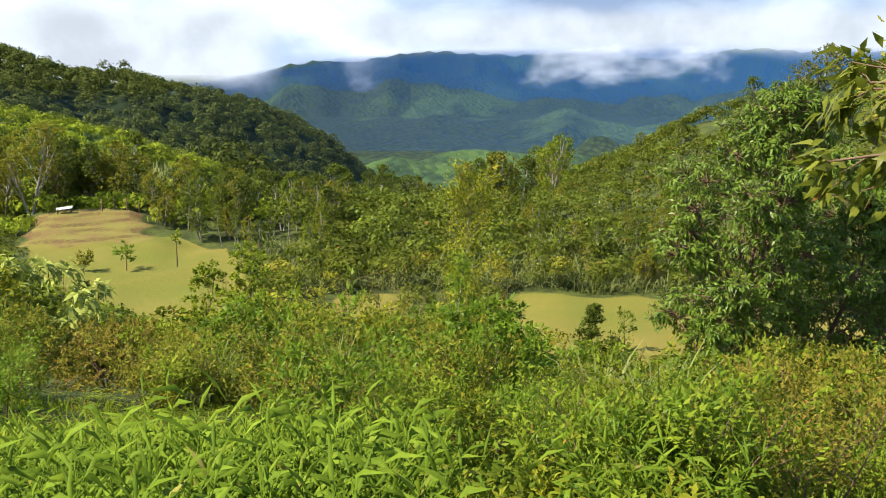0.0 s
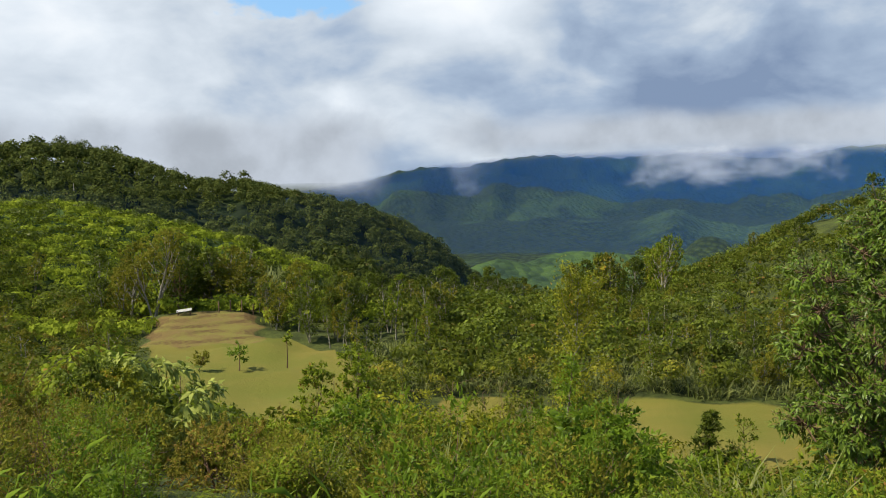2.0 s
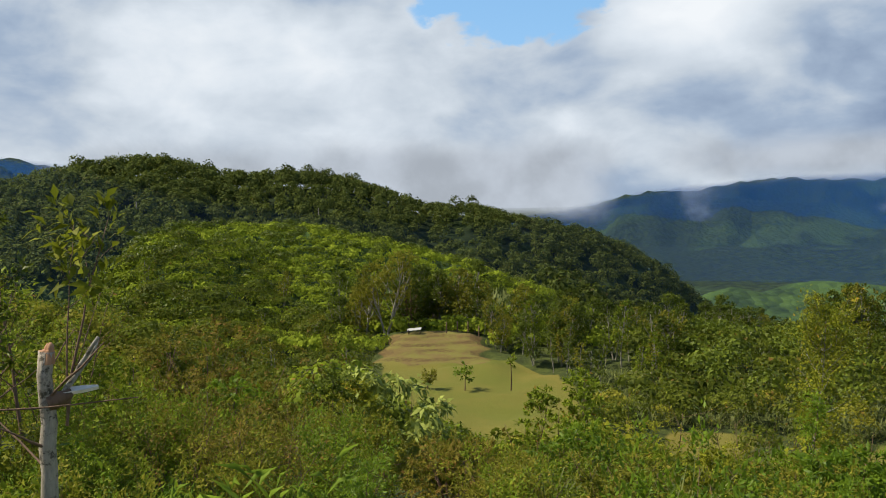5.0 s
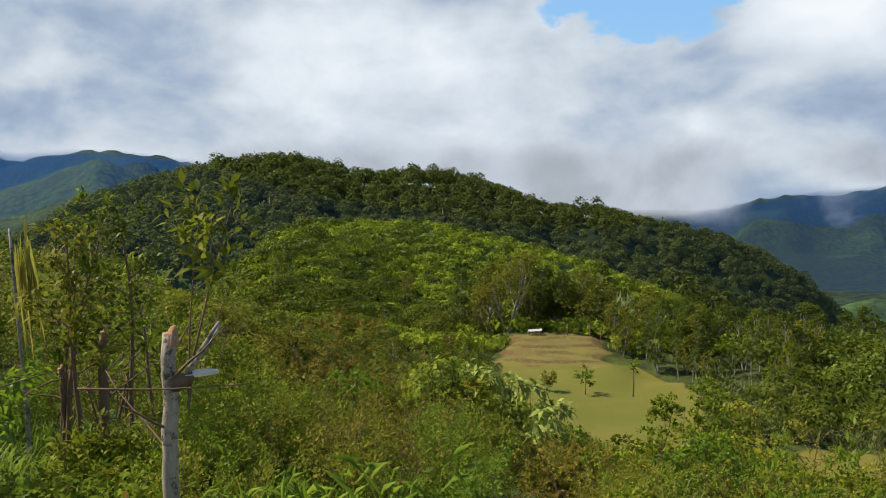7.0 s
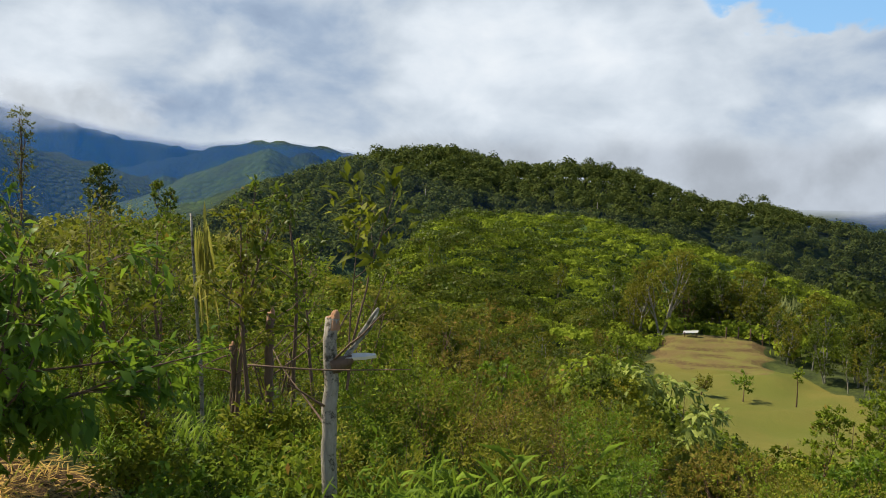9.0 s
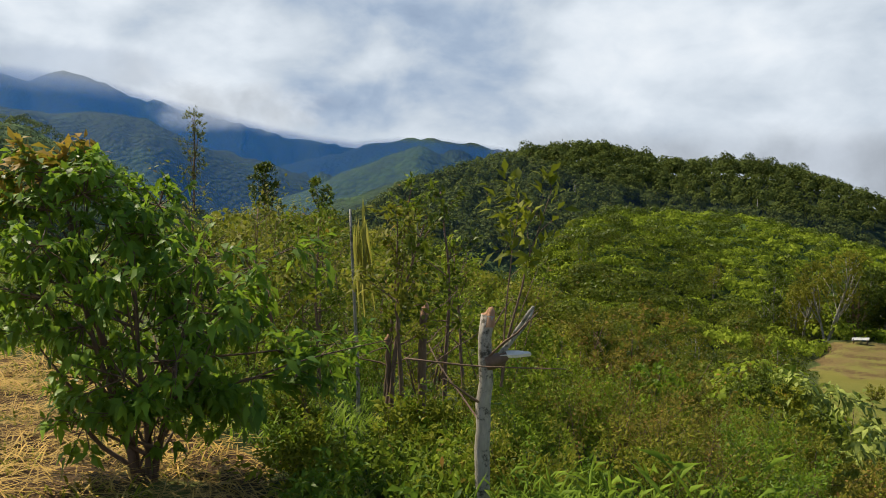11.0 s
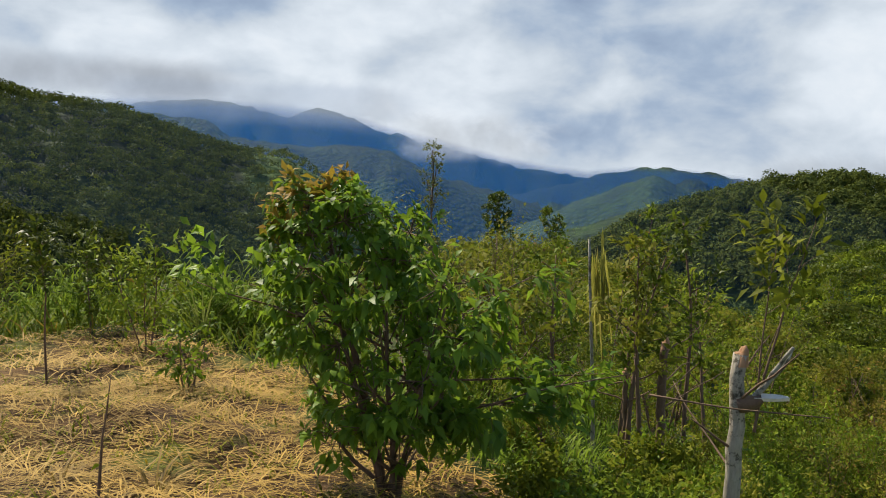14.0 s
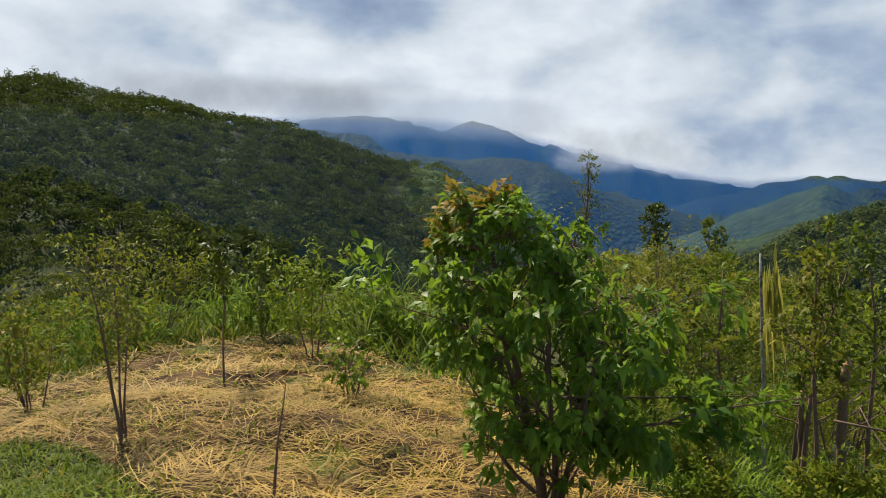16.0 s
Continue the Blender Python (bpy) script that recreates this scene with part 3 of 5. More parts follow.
def leaves_on(rng, twigs, count, length, width, kind="leaf", spreading=0.6, droop=0.3, loose=0.06, tufted=False):
    n = len(twigs)
    pick = rng.integers(0, n, count)
    t = 1 - 0.3 * rng.uniform(0, 1, count) if tufted else rng.uniform(0, 1, count) ** 0.8
    base, way = np.empty((count, 3)), np.empty((count, 3))
    for k in range(n):
        sel = np.nonzero(pick == k)[0]
        if len(sel) == 0:
            continue
        line = twigs[k]
        f = t[sel] * (len(line) - 1)
        i = np.minimum(f.astype(int), len(line) - 2)
        base[sel] = line[i] + (line[i + 1] - line[i]) * (f - i)[:, None]
        way[sel] = line[i + 1] - line[i]
    base = base + rng.normal(0, loose, (count, 3))
    way = unit(unit(way) + rng.normal(0, spreading, (count, 3)) + np.array([0, 0, 0.1 - droop]))
    out = base - np.array([base[:, 0].mean(), base[:, 1].mean(), np.percentile(base[:, 2], 35)])
    up = unit(rng.normal(0, 0.42, (count, 3)) + np.array([0, 0, 0.7]) + 0.8 * unit(out))
    size = rng.uniform(0.65, 1.2, count)
    if kind == "leaf":
        return leaves(base, way, up, length * size, width * size, 0.25, 0.2)
    return (chips if kind == "chip" else cards)(base, way, up, length * size, width * size)


def lobed(rng, height, spread, lobes=14, tips=14, lobe=0.35, thick=0.03, stems=2, low=0.3, lean=0.1, shape="round", twig_wood=False):
    """Stems whose limbs end in rounded lobes of shoots; gives the wood's pieces and the shoots as start and end."""
    wood, start, end = [], [], []
    lines = []
    for s in range(stems):
        turn = rng.uniform(0, 6.28)
        out = np.array([math.cos(turn), math.sin(turn), 0]) * (lean if stems > 1 else lean * 0.4)
        line = bent(out * 0.2 * spread * (stems > 1), out + np.array([0, 0, 1]), height * (0.94 if s == 0 else rng.uniform(0.6, 0.85)), rng, 0.07, 0.03, 7)
        line[0, 2] = -0.15
        wood.append(tube(line, thick * np.linspace(1, 0.25, len(line)) * (1 if s == 0 else 0.75), 6))
        lines.append(line)
    for k in range(lobes):
        u = low + (1 - low) * (k + rng.uniform(0, 0.9)) / lobes
        line = lines[k % stems] if u < 0.75 else lines[0]
        f = np.clip(u - rng.uniform(0.08, 0.25), 0.08, 0.95) * (len(line) - 1)
        i = min(int(f), len(line) - 2)
        root = line[i] + (line[i + 1] - line[i]) * (f - i)
        v = (u - low) / (1 - low)
        wide = (1.05 - 0.9 * v) if shape == "cone" else (0.55 + 0.45 * v) if shape == "flat" else math.sqrt(max(0.04, 1 - (2 * v - 0.85) ** 2 * 0.75))
        turn = k * 2.4 + rng.uniform(-0.6, 0.6)
        r = lobe * rng.uniform(0.7, 1.25) * (0.75 + 0.25 * wide)
        reach = max(0.0, spread * wide * rng.uniform(0.7, 1.05) - r * 0.6) * (rng.uniform(0.3, 1) ** 0.5)
        mid = np.array([root[0] + math.cos(turn) * reach, root[1] + math.sin(turn) * reach, min(u * height, height - r * 0.6)])
        bend = (root + mid) / 2 + np.array([0, 0, -0.08 * reach]) + rng.normal(0, 0.04, 3) * reach
        limb = np.array([root, bend, mid])
        wood.append(tube(limb, thick * (0.45 - 0.25 * u) * np.array([1, 0.7, 0.4]), 4))
        d = unit(rng.normal(size=(tips, 3)) + np.array([0.35 * math.cos(turn), 0.35 * math.sin(turn), 0.3]))
        q = mid + d * r * rng.uniform(0.7, 1.08, (tips, 1)) * np.array([1.1, 1.1, 0.8])
        p = mid + (q - mid) * rng.uniform(0.35, 0.65, (tips, 1))
        start.append(p)
        end.append(q)
        if twig_wood:
            wood += [tube([mid, a, b], thick * np.array([0.14, 0.1, 0.05]), 3) for a, b in zip(p, q)]
    return wood, (np.concatenate(start), np.concatenate(end))


def rosettes(rng, shoots, per, length, width, style="leaf", droop=0.2, spreading=0.8, crowd=1.5):
    """Leaves set round the ends of shoots, leaning outward."""
    p, q = (np.repeat(a, per, 0) for a in shoots)
    n = len(p)
    d = unit(q - p)
    base = q - (q - p) * (rng.uniform(0, 1, (n, 1)) ** crowd) + rng.normal(0, 0.12, (n, 3)) * length
    way = unit(d * 0.6 + unit(rng.normal(size=(n, 3))) * spreading + np.array([0, 0, -droop]))
    up = unit(d * 0.7 + rng.normal(0, 0.35, (n, 3)) + np.array([0, 0, 0.6]))
    size = rng.uniform(0.6, 1.2, n)
    if style == "leaf":
        return leaves(base, way, up, length * size, width * size, 0.25, 0.15 + 0.5 * droop)
    return (chips if style == "chip" else cards)(base, way, up, length * size, width * size)


def lobed_plant(kind, label, category, wood_mat, leaf_mat, seed, leaf=(0.12, 0.05), per=8, style="card", droop=0.2, spreading=0.8, **form):
    """A tree or shrub built of leafy lobes, kept aside as the model for its copies."""
    rng = np.random.default_rng(seed)
    wood, shoots = lobed(rng, **form)
    trunk = mesh_of("trunk", *joined(wood), wood_mat, True)
    crown = mesh_of("crown", *rosettes(rng, shoots, per, *leaf, style, droop, spreading), leaf_mat)
    return (kind, label, category, trunk, crown)


PLANTS = {}


def plant(kind, label, category, wood_mat, leaf_mat, seed, leaf=(0.1, 0.045), count=800, style="leaf", loose=0.06, droop=0.3, spreading=0.6, tufted=False, **form):
    """A tree or shrub at the origin, as a thing with a trunk and a crown; kept aside as the model for its copies."""
    rng = np.random.default_rng(seed)
    wood, twigs = skeleton_of(rng, **form)
    trunk = mesh_of("trunk", *joined(wood), wood_mat, True)
    crown = mesh_of("crown", *leaves_on(rng, twigs, count, *leaf, style, spreading, droop, loose, tufted), leaf_mat)
    return (kind, label, category, trunk, crown)


def put(model, x, y, turn=0.0, size=1.0, group="", sink=0.0, tall=1.0, z=None):
    kind, label, category, trunk, crown = model
    m = pose(x, y, (float(height(x, y)) if z is None else z) - sink, 0, 0, turn) @ Matrix.Diagonal((size, size, size * tall, 1))
    if model[3].name in PLANTS:
        ob = copy_thing(PLANTS[model[3].name], m)
        ob.matrix_basis = m
        return ob
    top = tagged(new(kind), label, category, group)
    top.matrix_basis = m
    for name, me in (("trunk", trunk), ("crown", crown)):
        new(name, me).parent = top
    PLANTS[model[3].name] = top
    return top


BRUSH_AZ = (-34, -22, -14, -8, -4, 0, 5, 10, 14, 19, 21, 28.5, 30, 33, 37, 42, 46, 50, 60, 70, 80, 90, 114)
BRUSH_EL = (-16.5, -17.5, -20.0, -20.5, -17.5, -16.5, -16.5, -15.5, -15.5, -16.2, -17.4, -17.4, -14.0, -12.5, -12.0, -12.0, -12.0, -10.0, -7.0, -6.5, -6.5, -6.0, -5.0)


def room(x, y):
    """How tall a plant may grow at a place without standing before the lawn or the valley."""
    az, r = az_r(np.asarray(x, float), np.asarray(y, float))
    line = np.where((az > 13.5) & (az < 28.5) & (r < 54), np.interp(az, (13.5, 18.5, 20, 22.4, 24, 26, 28.5), (-14.5, -15.2, -16.0, -15.0, -14.0, -13.2, -11.5)), np.where((az > -16) & (az < -4) & (r < 43), -20.3, np.where((az > -4) & (az < 13.5) & (r < 46), -15.6, 60.0)))
    line = np.where(r < 20, np.minimum(line, np.interp(az, BRUSH_AZ, BRUSH_EL)), line)
    return np.maximum(0.1, 1.5 + np.tan(np.radians(line)) * r - height(x, y))


# ---- far woods ----


def woods(name, label, mat, seed, places, crown_r, tall, per, card, shape=None, sit=0.62):
    """Many crowns in one mesh: each a cluster of leaf clumps turned outward round its middle, over a thin trunk."""
    rng = np.random.default_rng(seed)
    x, y = places
    n = len(x)
    z = height(x, y)
    s = np.clip(rng.uniform(0.6, 1.35, n), 0.05, room(x, y) / tall)
    mid = np.stack([x, y, z + tall * s * sit], -1)
    ball = unit(rng.normal(size=(n, per, 3)))
    ball[:, :, 2] = np.where(ball[:, :, 2] < -0.35, -ball[:, :, 2], ball[:, :, 2])
    lumps = unit(rng.normal(size=(n, 5, 3)))
    near = (ball[:, :, None] * lumps[:, None]).sum(-1).max(-1)
    rad = (0.6 + 0.45 * near) * rng.uniform(0.75, 1.05, (n, per))
    off = ball * rad[..., None] * np.stack([crown_r * s, crown_r * s, tall * s * 0.42], -1)[:, None]
    base = (mid[:, None] + off).reshape(-1, 3)
    out = unit(ball.reshape(-1, 3) + rng.normal(0, 0.35, (n * per, 3)))
    way = unit(np.cross(out, rng.normal(size=(n * per, 3))))
    size = card * np.repeat(s, per) * rng.uniform(0.6, 1.3, n * per)
    pieces = [(shape or chips)(base - way * size[:, None] * 0.5, way, out, size, size * 0.8)]
    me = mesh_of(name, *joined(pieces), mat)
    return tagged(new(name, me), label, "woods", kind="stuff")


def strewn(seed, count, az, r, keep=None, power=1.0):
    """Random places in a sector."""
    rng = np.random.default_rng(seed)
    a = rng.uniform(az[0], az[1], count)
    q = np.sqrt(rng.uniform(r[0] ** 2, r[1] ** 2, count)) if power == 1 else r[0] + (r[1] - r[0]) * rng.uniform(0, 1, count) ** power
    x, y = EYE_X - np.sin(np.radians(a)) * q, EYE_Y + np.cos(np.radians(a)) * q
    if keep is not None:
        ok = keep(x, y, a, q, rng)
        x, y = x[ok], y[ok]
    return x, y



woods("forest", "dense dark green rainforest on the hill", M_FOREST, 1, strewn(1, 5600, (0, 62), (255, 520), power=0.9), 3.0, 8.6, 105, 0.85, sit=0.5)
woods("forest", "dark green woods over the western hillside", M_FOREST, 2, strewn(2, 9500, (64, 112), (190, 470), power=0.8, keep=lambda x, y, a, q, rng: rng.uniform(size=len(a)) > 0.9 * grass_mask(x, y)), 2.6, 4.4, 56, 0.62, sit=0.5)
woods("forest", "lighter green bushes in patches on the western hillside", M_VALLEY, 15, strewn(15, 3600, (64, 112), (170, 400), keep=lambda x, y, a, q, rng: ripple(x, y, 55.0) + 0.5 * ripple(y, x, 20.0) > 0.35), 2.0, 3.2, 70, 0.45, sit=0.5)
woods("ridge_trees", "tall trees standing out along the ridge", M_FOREST, 9, strewn(9, 150, (7, 50), (330, 440), lambda x, y, a, q, rng: np.abs(q - np.interp(a, [8.7, 33.4, 50], [440, 380, 330])) < 22), 2.9, 9.5, 190, 0.6, sit=0.5)
woods("ridge_trees", "close trees along the crest of the forest hill", M_FOREST, 14, strewn(14, 2600, (2, 60), (290, 470), lambda x, y, a, q, rng: np.abs(q - np.interp(a, [3, 8.7, 33.4, 45, 50, 58], [455, 440, 380, 348, 330, 300])) < 14), 3.0, 7.0, 100, 0.8, sit=0.42)
woods("ridge_trees", "small trees along the western ridge", M_FOREST, 10, strewn(10, 80, (78, 106), (335, 380)), 1.5, 5.5, 70, 0.42)
woods("valley_woods", "mixed green trees filling the valley bottom", M_FOREST, 3, strewn(3, 1800, (-16, 16), (165, 560)), 3.0, 6.6, 100, 0.75, sit=0.5)
woods("hillside_shrubs", "bright green shrubs covering the sunlit slope", M_SLOPE, 4, strewn(4, 3800, (8, 56), (84, 185), keep=lambda x, y, a, q, rng: (lawn_mask(x, y) + soil_mask(x, y)) < 0.2), 1.3, 1.6, 62, 0.36, sit=0.5)
woods("hillside_shrubs", "dark green bushes dotting the sunlit slope", M_DARK, 11, strewn(11, 620, (14, 56), (96, 170), keep=lambda x, y, a, q, rng: soil_mask(x, y) < 0.1), 1.9, 2.4, 100, 0.32)
woods("slope_trees", "flat-crowned dark green trees on the lower slope", M_VALLEY, 13, strewn(13, 190, (27, 54), (72, 122), keep=lambda x, y, a, q, rng: (lawn_mask(x, y) + soil_mask(x, y)) < 0.1), 2.6, 2.3, 300, 0.25, cards, sit=0.75)
woods("hillside_shrubs", "light green bushes and reeds on the eastern slope", M_VALLEY, 5, strewn(5, 2000, (-34, 10), (60, 150), keep=lambda x, y, a, q, rng: lawn_mask(x, y) < 0.2), 1.2, 1.7, 64, 0.3)
woods("hillside_shrubs", "dark green bushes dotting the eastern slope", M_DARK, 12, strewn(12, 260, (-30, 8), (62, 135), keep=lambda x, y, a, q, rng: lawn_mask(x, y) < 0.2), 1.5, 2.4, 110, 0.26)
woods("valley_shrubs", "green shrubs on the slope below the lookout", M_VALLEY, 6, strewn(6, 1500, (28, 66), (52, 105), keep=lambda x, y, a, q, rng: (lawn_mask(x, y) + soil_mask(x, y)) < 0.2), 1.3, 1.8, 100, 0.22)
woods("hillside_shrubs", "green shrubs beyond the straw clearing", M_VALLEY, 8, strewn(8, 1700, (62, 114), (45, 190)), 1.9, 2.6, 110, 0.32)

# ---- mist and low cloud between the ridges ----


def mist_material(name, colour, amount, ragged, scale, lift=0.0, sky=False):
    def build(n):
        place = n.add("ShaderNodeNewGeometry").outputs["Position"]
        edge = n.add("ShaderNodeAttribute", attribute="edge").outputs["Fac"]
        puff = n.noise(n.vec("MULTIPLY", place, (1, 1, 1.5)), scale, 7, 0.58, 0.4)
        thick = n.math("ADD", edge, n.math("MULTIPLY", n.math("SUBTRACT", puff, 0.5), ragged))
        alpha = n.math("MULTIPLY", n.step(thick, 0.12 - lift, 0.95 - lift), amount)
        # cloud sheets glow: daylight on them is emitted, with duller parts mixed in
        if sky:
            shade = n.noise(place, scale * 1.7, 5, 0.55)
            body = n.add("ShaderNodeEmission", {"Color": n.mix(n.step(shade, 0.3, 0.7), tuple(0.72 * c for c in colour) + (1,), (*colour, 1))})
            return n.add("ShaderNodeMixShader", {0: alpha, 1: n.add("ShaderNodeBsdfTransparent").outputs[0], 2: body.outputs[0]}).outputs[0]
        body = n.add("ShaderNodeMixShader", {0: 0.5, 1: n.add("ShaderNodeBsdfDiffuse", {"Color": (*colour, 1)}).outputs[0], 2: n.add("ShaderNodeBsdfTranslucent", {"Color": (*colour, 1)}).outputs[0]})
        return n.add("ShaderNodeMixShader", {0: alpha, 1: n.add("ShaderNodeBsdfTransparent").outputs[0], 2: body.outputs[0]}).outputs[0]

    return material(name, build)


# how high the tinted haze sheets reach, by bearing: to the crests of the far mountains
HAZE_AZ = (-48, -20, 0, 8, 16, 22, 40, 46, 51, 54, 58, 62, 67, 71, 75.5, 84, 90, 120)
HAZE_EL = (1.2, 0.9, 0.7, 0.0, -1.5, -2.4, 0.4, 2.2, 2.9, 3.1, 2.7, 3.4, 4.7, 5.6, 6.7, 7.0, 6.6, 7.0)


def mist(name, label, mat, az, r, el, soft):
    """A bowed sheet of mist, thinning towards its edges: soft is the share of its sides, top and foot that thins."""
    a, e = np.meshgrid(np.radians(np.linspace(az[0], az[1], 60)), np.linspace(0, 1, 16))
    top_el = np.interp(np.degrees(a), HAZE_AZ, HAZE_EL) if el[1] is None else el[1]
    tilt = np.tan(np.radians(el[0] + (top_el - el[0]) * e))
    v = np.stack([EYE_X - np.sin(a) * r, EYE_Y + np.cos(a) * r, 1.5 + tilt * r], -1).reshape(-1, 3)
    n, m = a.shape
    i, j = np.meshgrid(np.arange(n - 1), np.arange(m - 1), indexing="ij")
    f = np.stack([i * m + j, i * m + j + 1, (i + 1) * m + j + 1, (i + 1) * m + j], -1).reshape(-1, 4)
    me = mesh_of(name, v, f, mat, True)
    u = np.linspace(0, 1, m)[None].repeat(n, 0)
    side = smooth(np.minimum(u, 1 - u), 0, soft[0]) if soft[0] else np.ones_like(u)
    top = smooth(1 - e, 0, soft[1]) if soft[1] else np.ones_like(e)
    foot = smooth(e, 0, soft[2]) if soft[2] else np.ones_like(e)
    at = me.attributes.new("edge", "FLOAT", "POINT")
    at.data.foreach_set("value", (side * top * foot).astype(np.float32).ravel())
    ob = tagged(new(name, me), label, "mist", kind="stuff")
    ob.visible_shadow = False
    return ob


# see-through blue sheets, added so their colour stands in for aerial haze
HAZE_TINT_NEAR = mist_material("thin blue haze", (0.08, 0.2, 0.46), 0.1, 0.0, 0.01)
HAZE_TINT_THIN = mist_material("faint haze", (0.1, 0.2, 0.4), 0.05, 0.0, 0.01)
HAZE_TINT_MID = mist_material("pale blue haze", (0.014, 0.14, 0.46), 0.26, 0.0, 0.01)
HAZE_TINT_FAR = mist_material("blue haze", (0.014, 0.15, 0.5), 0.46, 0.0, 0.01)
# clouds that emit their brightness instead of being lit by the sun
GLOW_CLOUD_LOW = mist_material("low white cloud", (0.48, 0.53, 0.6), 0.97, 1.1, 0.004, sky=True)
GLOW_CLOUD_WISP = mist_material("torn white cloud", (0.62, 0.67, 0.73), 0.8, 1.9, 0.007, -0.1, sky=True)
GLOW_CLOUD_FAINT = mist_material("thin torn cloud", (0.5, 0.57, 0.68), 0.3, 3.6, 0.008, -0.5, sky=True)
GLOW_CLOUD_VEIL = mist_material("pale veil of mist", (0.42, 0.49, 0.6), 0.5, 1.3, 0.004, sky=True)
GLOW_CLOUD_TORN = mist_material("ragged white cloud", (0.62, 0.67, 0.74), 0.85, 3.4, 0.0055, -0.42, sky=True)
mist("haze", "sheet tinted as faint haze before the wooded hills", HAZE_TINT_THIN, (-48, 120), 240, (-16, None), (0, 0.03, 0))
mist("haze", "sheet tinted as thin blue haze across the valley", HAZE_TINT_NEAR, (-48, 120), 575, (-14, None), (0, 0.03, 0))
mist("haze", "sheet tinted as pale blue haze in the valley", HAZE_TINT_MID, (-48, 120), 1000, (-10, None), (0, 0.03, 0))
mist("haze", "sheet tinted as blue haze before the far mountains", HAZE_TINT_FAR, (-48, 120), 1760, (-8, None), (0, 0.03, 0))
mist("cloud_bank", "white cloud hiding the mountain tops", GLOW_CLOUD_LOW, (8.5, 50), 1705, (-2.9, 5), (0.14, 0.5, 0.3))
mist("cloud_bank", "pale cloud lying on the far range", GLOW_CLOUD_LOW, (-40, 12), 1715, (-0.6, 4.2), (0.25, 0.5, 0.5))
mist("cloud_wisp", "torn wisps of white cloud before the mountain", GLOW_CLOUD_TORN, (-22, -1.5), 1700, (-3.2, 1.8), (0.25, 0.3, 0.5))
mist("cloud_wisp", "thin torn cloud on the mountain flank", GLOW_CLOUD_FAINT, (2, 13), 1705, (-3.2, 0.6), (0.4, 0.3, 0.6))
mist("cloud_bank", "pale cloud veiling the western peaks", GLOW_CLOUD_LOW, (76, 104), 1705, (5.4, 10), (0.3, 0.5, 0.5))
mist("cloud_wisp", "pale veil of mist on the western peaks", GLOW_CLOUD_VEIL, (67, 92), 1702, (4.2, 8.5), (0.25, 0.3, 0.5))
mist("cloud_wisp", "thin cloud drifting over the western ridge", GLOW_CLOUD_WISP, (56, 74), 1705, (2.2, 7), (0.4, 0.4, 0.4))

# ---- plants of the near slope ----


def family(kind, label, category, wood, leaf_mats, seeds, **form):
    return [plant(kind, label, category, wood, m, s, **form) for s, m in zip(seeds, leaf_mats)]


NEAR = family("shrub", "leafy green shrub with thin brown stems", "shrub", M_BARK, [M_SHRUB, M_OLIVE, M_BROAD, M_SHRUB], (11, 12, 13, 14),
              leaf=(0.066, 0.027), style="card", count=1900, height=1.15, spread=0.62, stems=5, limbs=6, low=0.2, thick=0.012, lean=0.4, twigs=4, loose=0.04, twig_wood=False)
RUSSET = family("shrub", "dry reddish brown shrub with bare twigs", "shrub", M_BARK, [M_RUSSET, M_OLIVE], (15, 16),
                leaf=(0.048, 0.018), count=1800, style="card", height=1.3, spread=0.6, stems=6, limbs=4, low=0.25, thick=0.012, lean=0.5, twigs=3, loose=0.05, twig_wood=False)
WEEDS = family("weed", "low leafy green weed on the slope", "weed", M_BARK, [M_BROAD, M_SHRUB, M_YELLOW], (17, 18, 19),
               leaf=(0.08, 0.032), count=420, height=0.5, spread=0.26, stems=4, limbs=4, low=0.2, thick=0.007, lean=0.45, twigs=2, loose=0.03, twig_wood=False)
MIDDLE = [lobed_plant("bush", label, "bush", M_BARK, m, seed, leaf=size, per=per, height=1.9, spread=1.1, lobes=15, tips=11, lobe=0.36, thick=0.025, stems=3, low=0.12, lean=0.3)
          for label, m, seed, size, per in (
              ("rounded green bush on the slope", M_SHRUB, 21, (0.085, 0.034), 16), ("olive bush with small leaves on the slope", M_OLIVE, 22, (0.068, 0.025), 20), ("dense dark green bush on the slope", M_DARK, 23, (0.085, 0.036), 17),
              ("broad-leaved green bush on the slope", M_BROAD, 24, (0.11, 0.048), 14), ("yellow-green bush on the slope", M_YELLOW, 25, (0.08, 0.03), 16))]
TREES = [lobed_plant("tree", label, "tree", M_PALEBARK, m, seed, leaf=(0.24, 0.15), per=9, style="chip", height=7.5, spread=2.7, lobes=22, tips=18, lobe=0.85, thick=0.14, stems=2, low=0.22, lean=0.25)
         for label, m, seed in (("broad tree with olive crown and pale trunk", M_OLIVE, 36), ("broad dark green tree with pale trunk", M_DARK, 37), ("broad green tree with pale trunk", M_SHRUB, 38))]
POLES = [lobed_plant("tree", "slender tree with a pale trunk and thin crown", "tree", M_PALEBARK, m, seed, leaf=(0.19, 0.11), per=9, style="chip", height=6.5, spread=1.4, lobes=13, tips=14, lobe=0.55, thick=0.1, stems=1, low=0.42, lean=0.15)
         for m, seed in ((M_SHRUB, 41), (M_DARK, 42), (M_OLIVE, 43))]


TALL = {}


def tallness(model):
    me = model[4]
    if me.name not in TALL:
        co = np.empty(len(me.vertices) * 3, np.float32)
        me.vertices.foreach_get("co", co)
        TALL[me.name] = float(np.percentile(co[2::3], 97))
    return TALL[me.name]


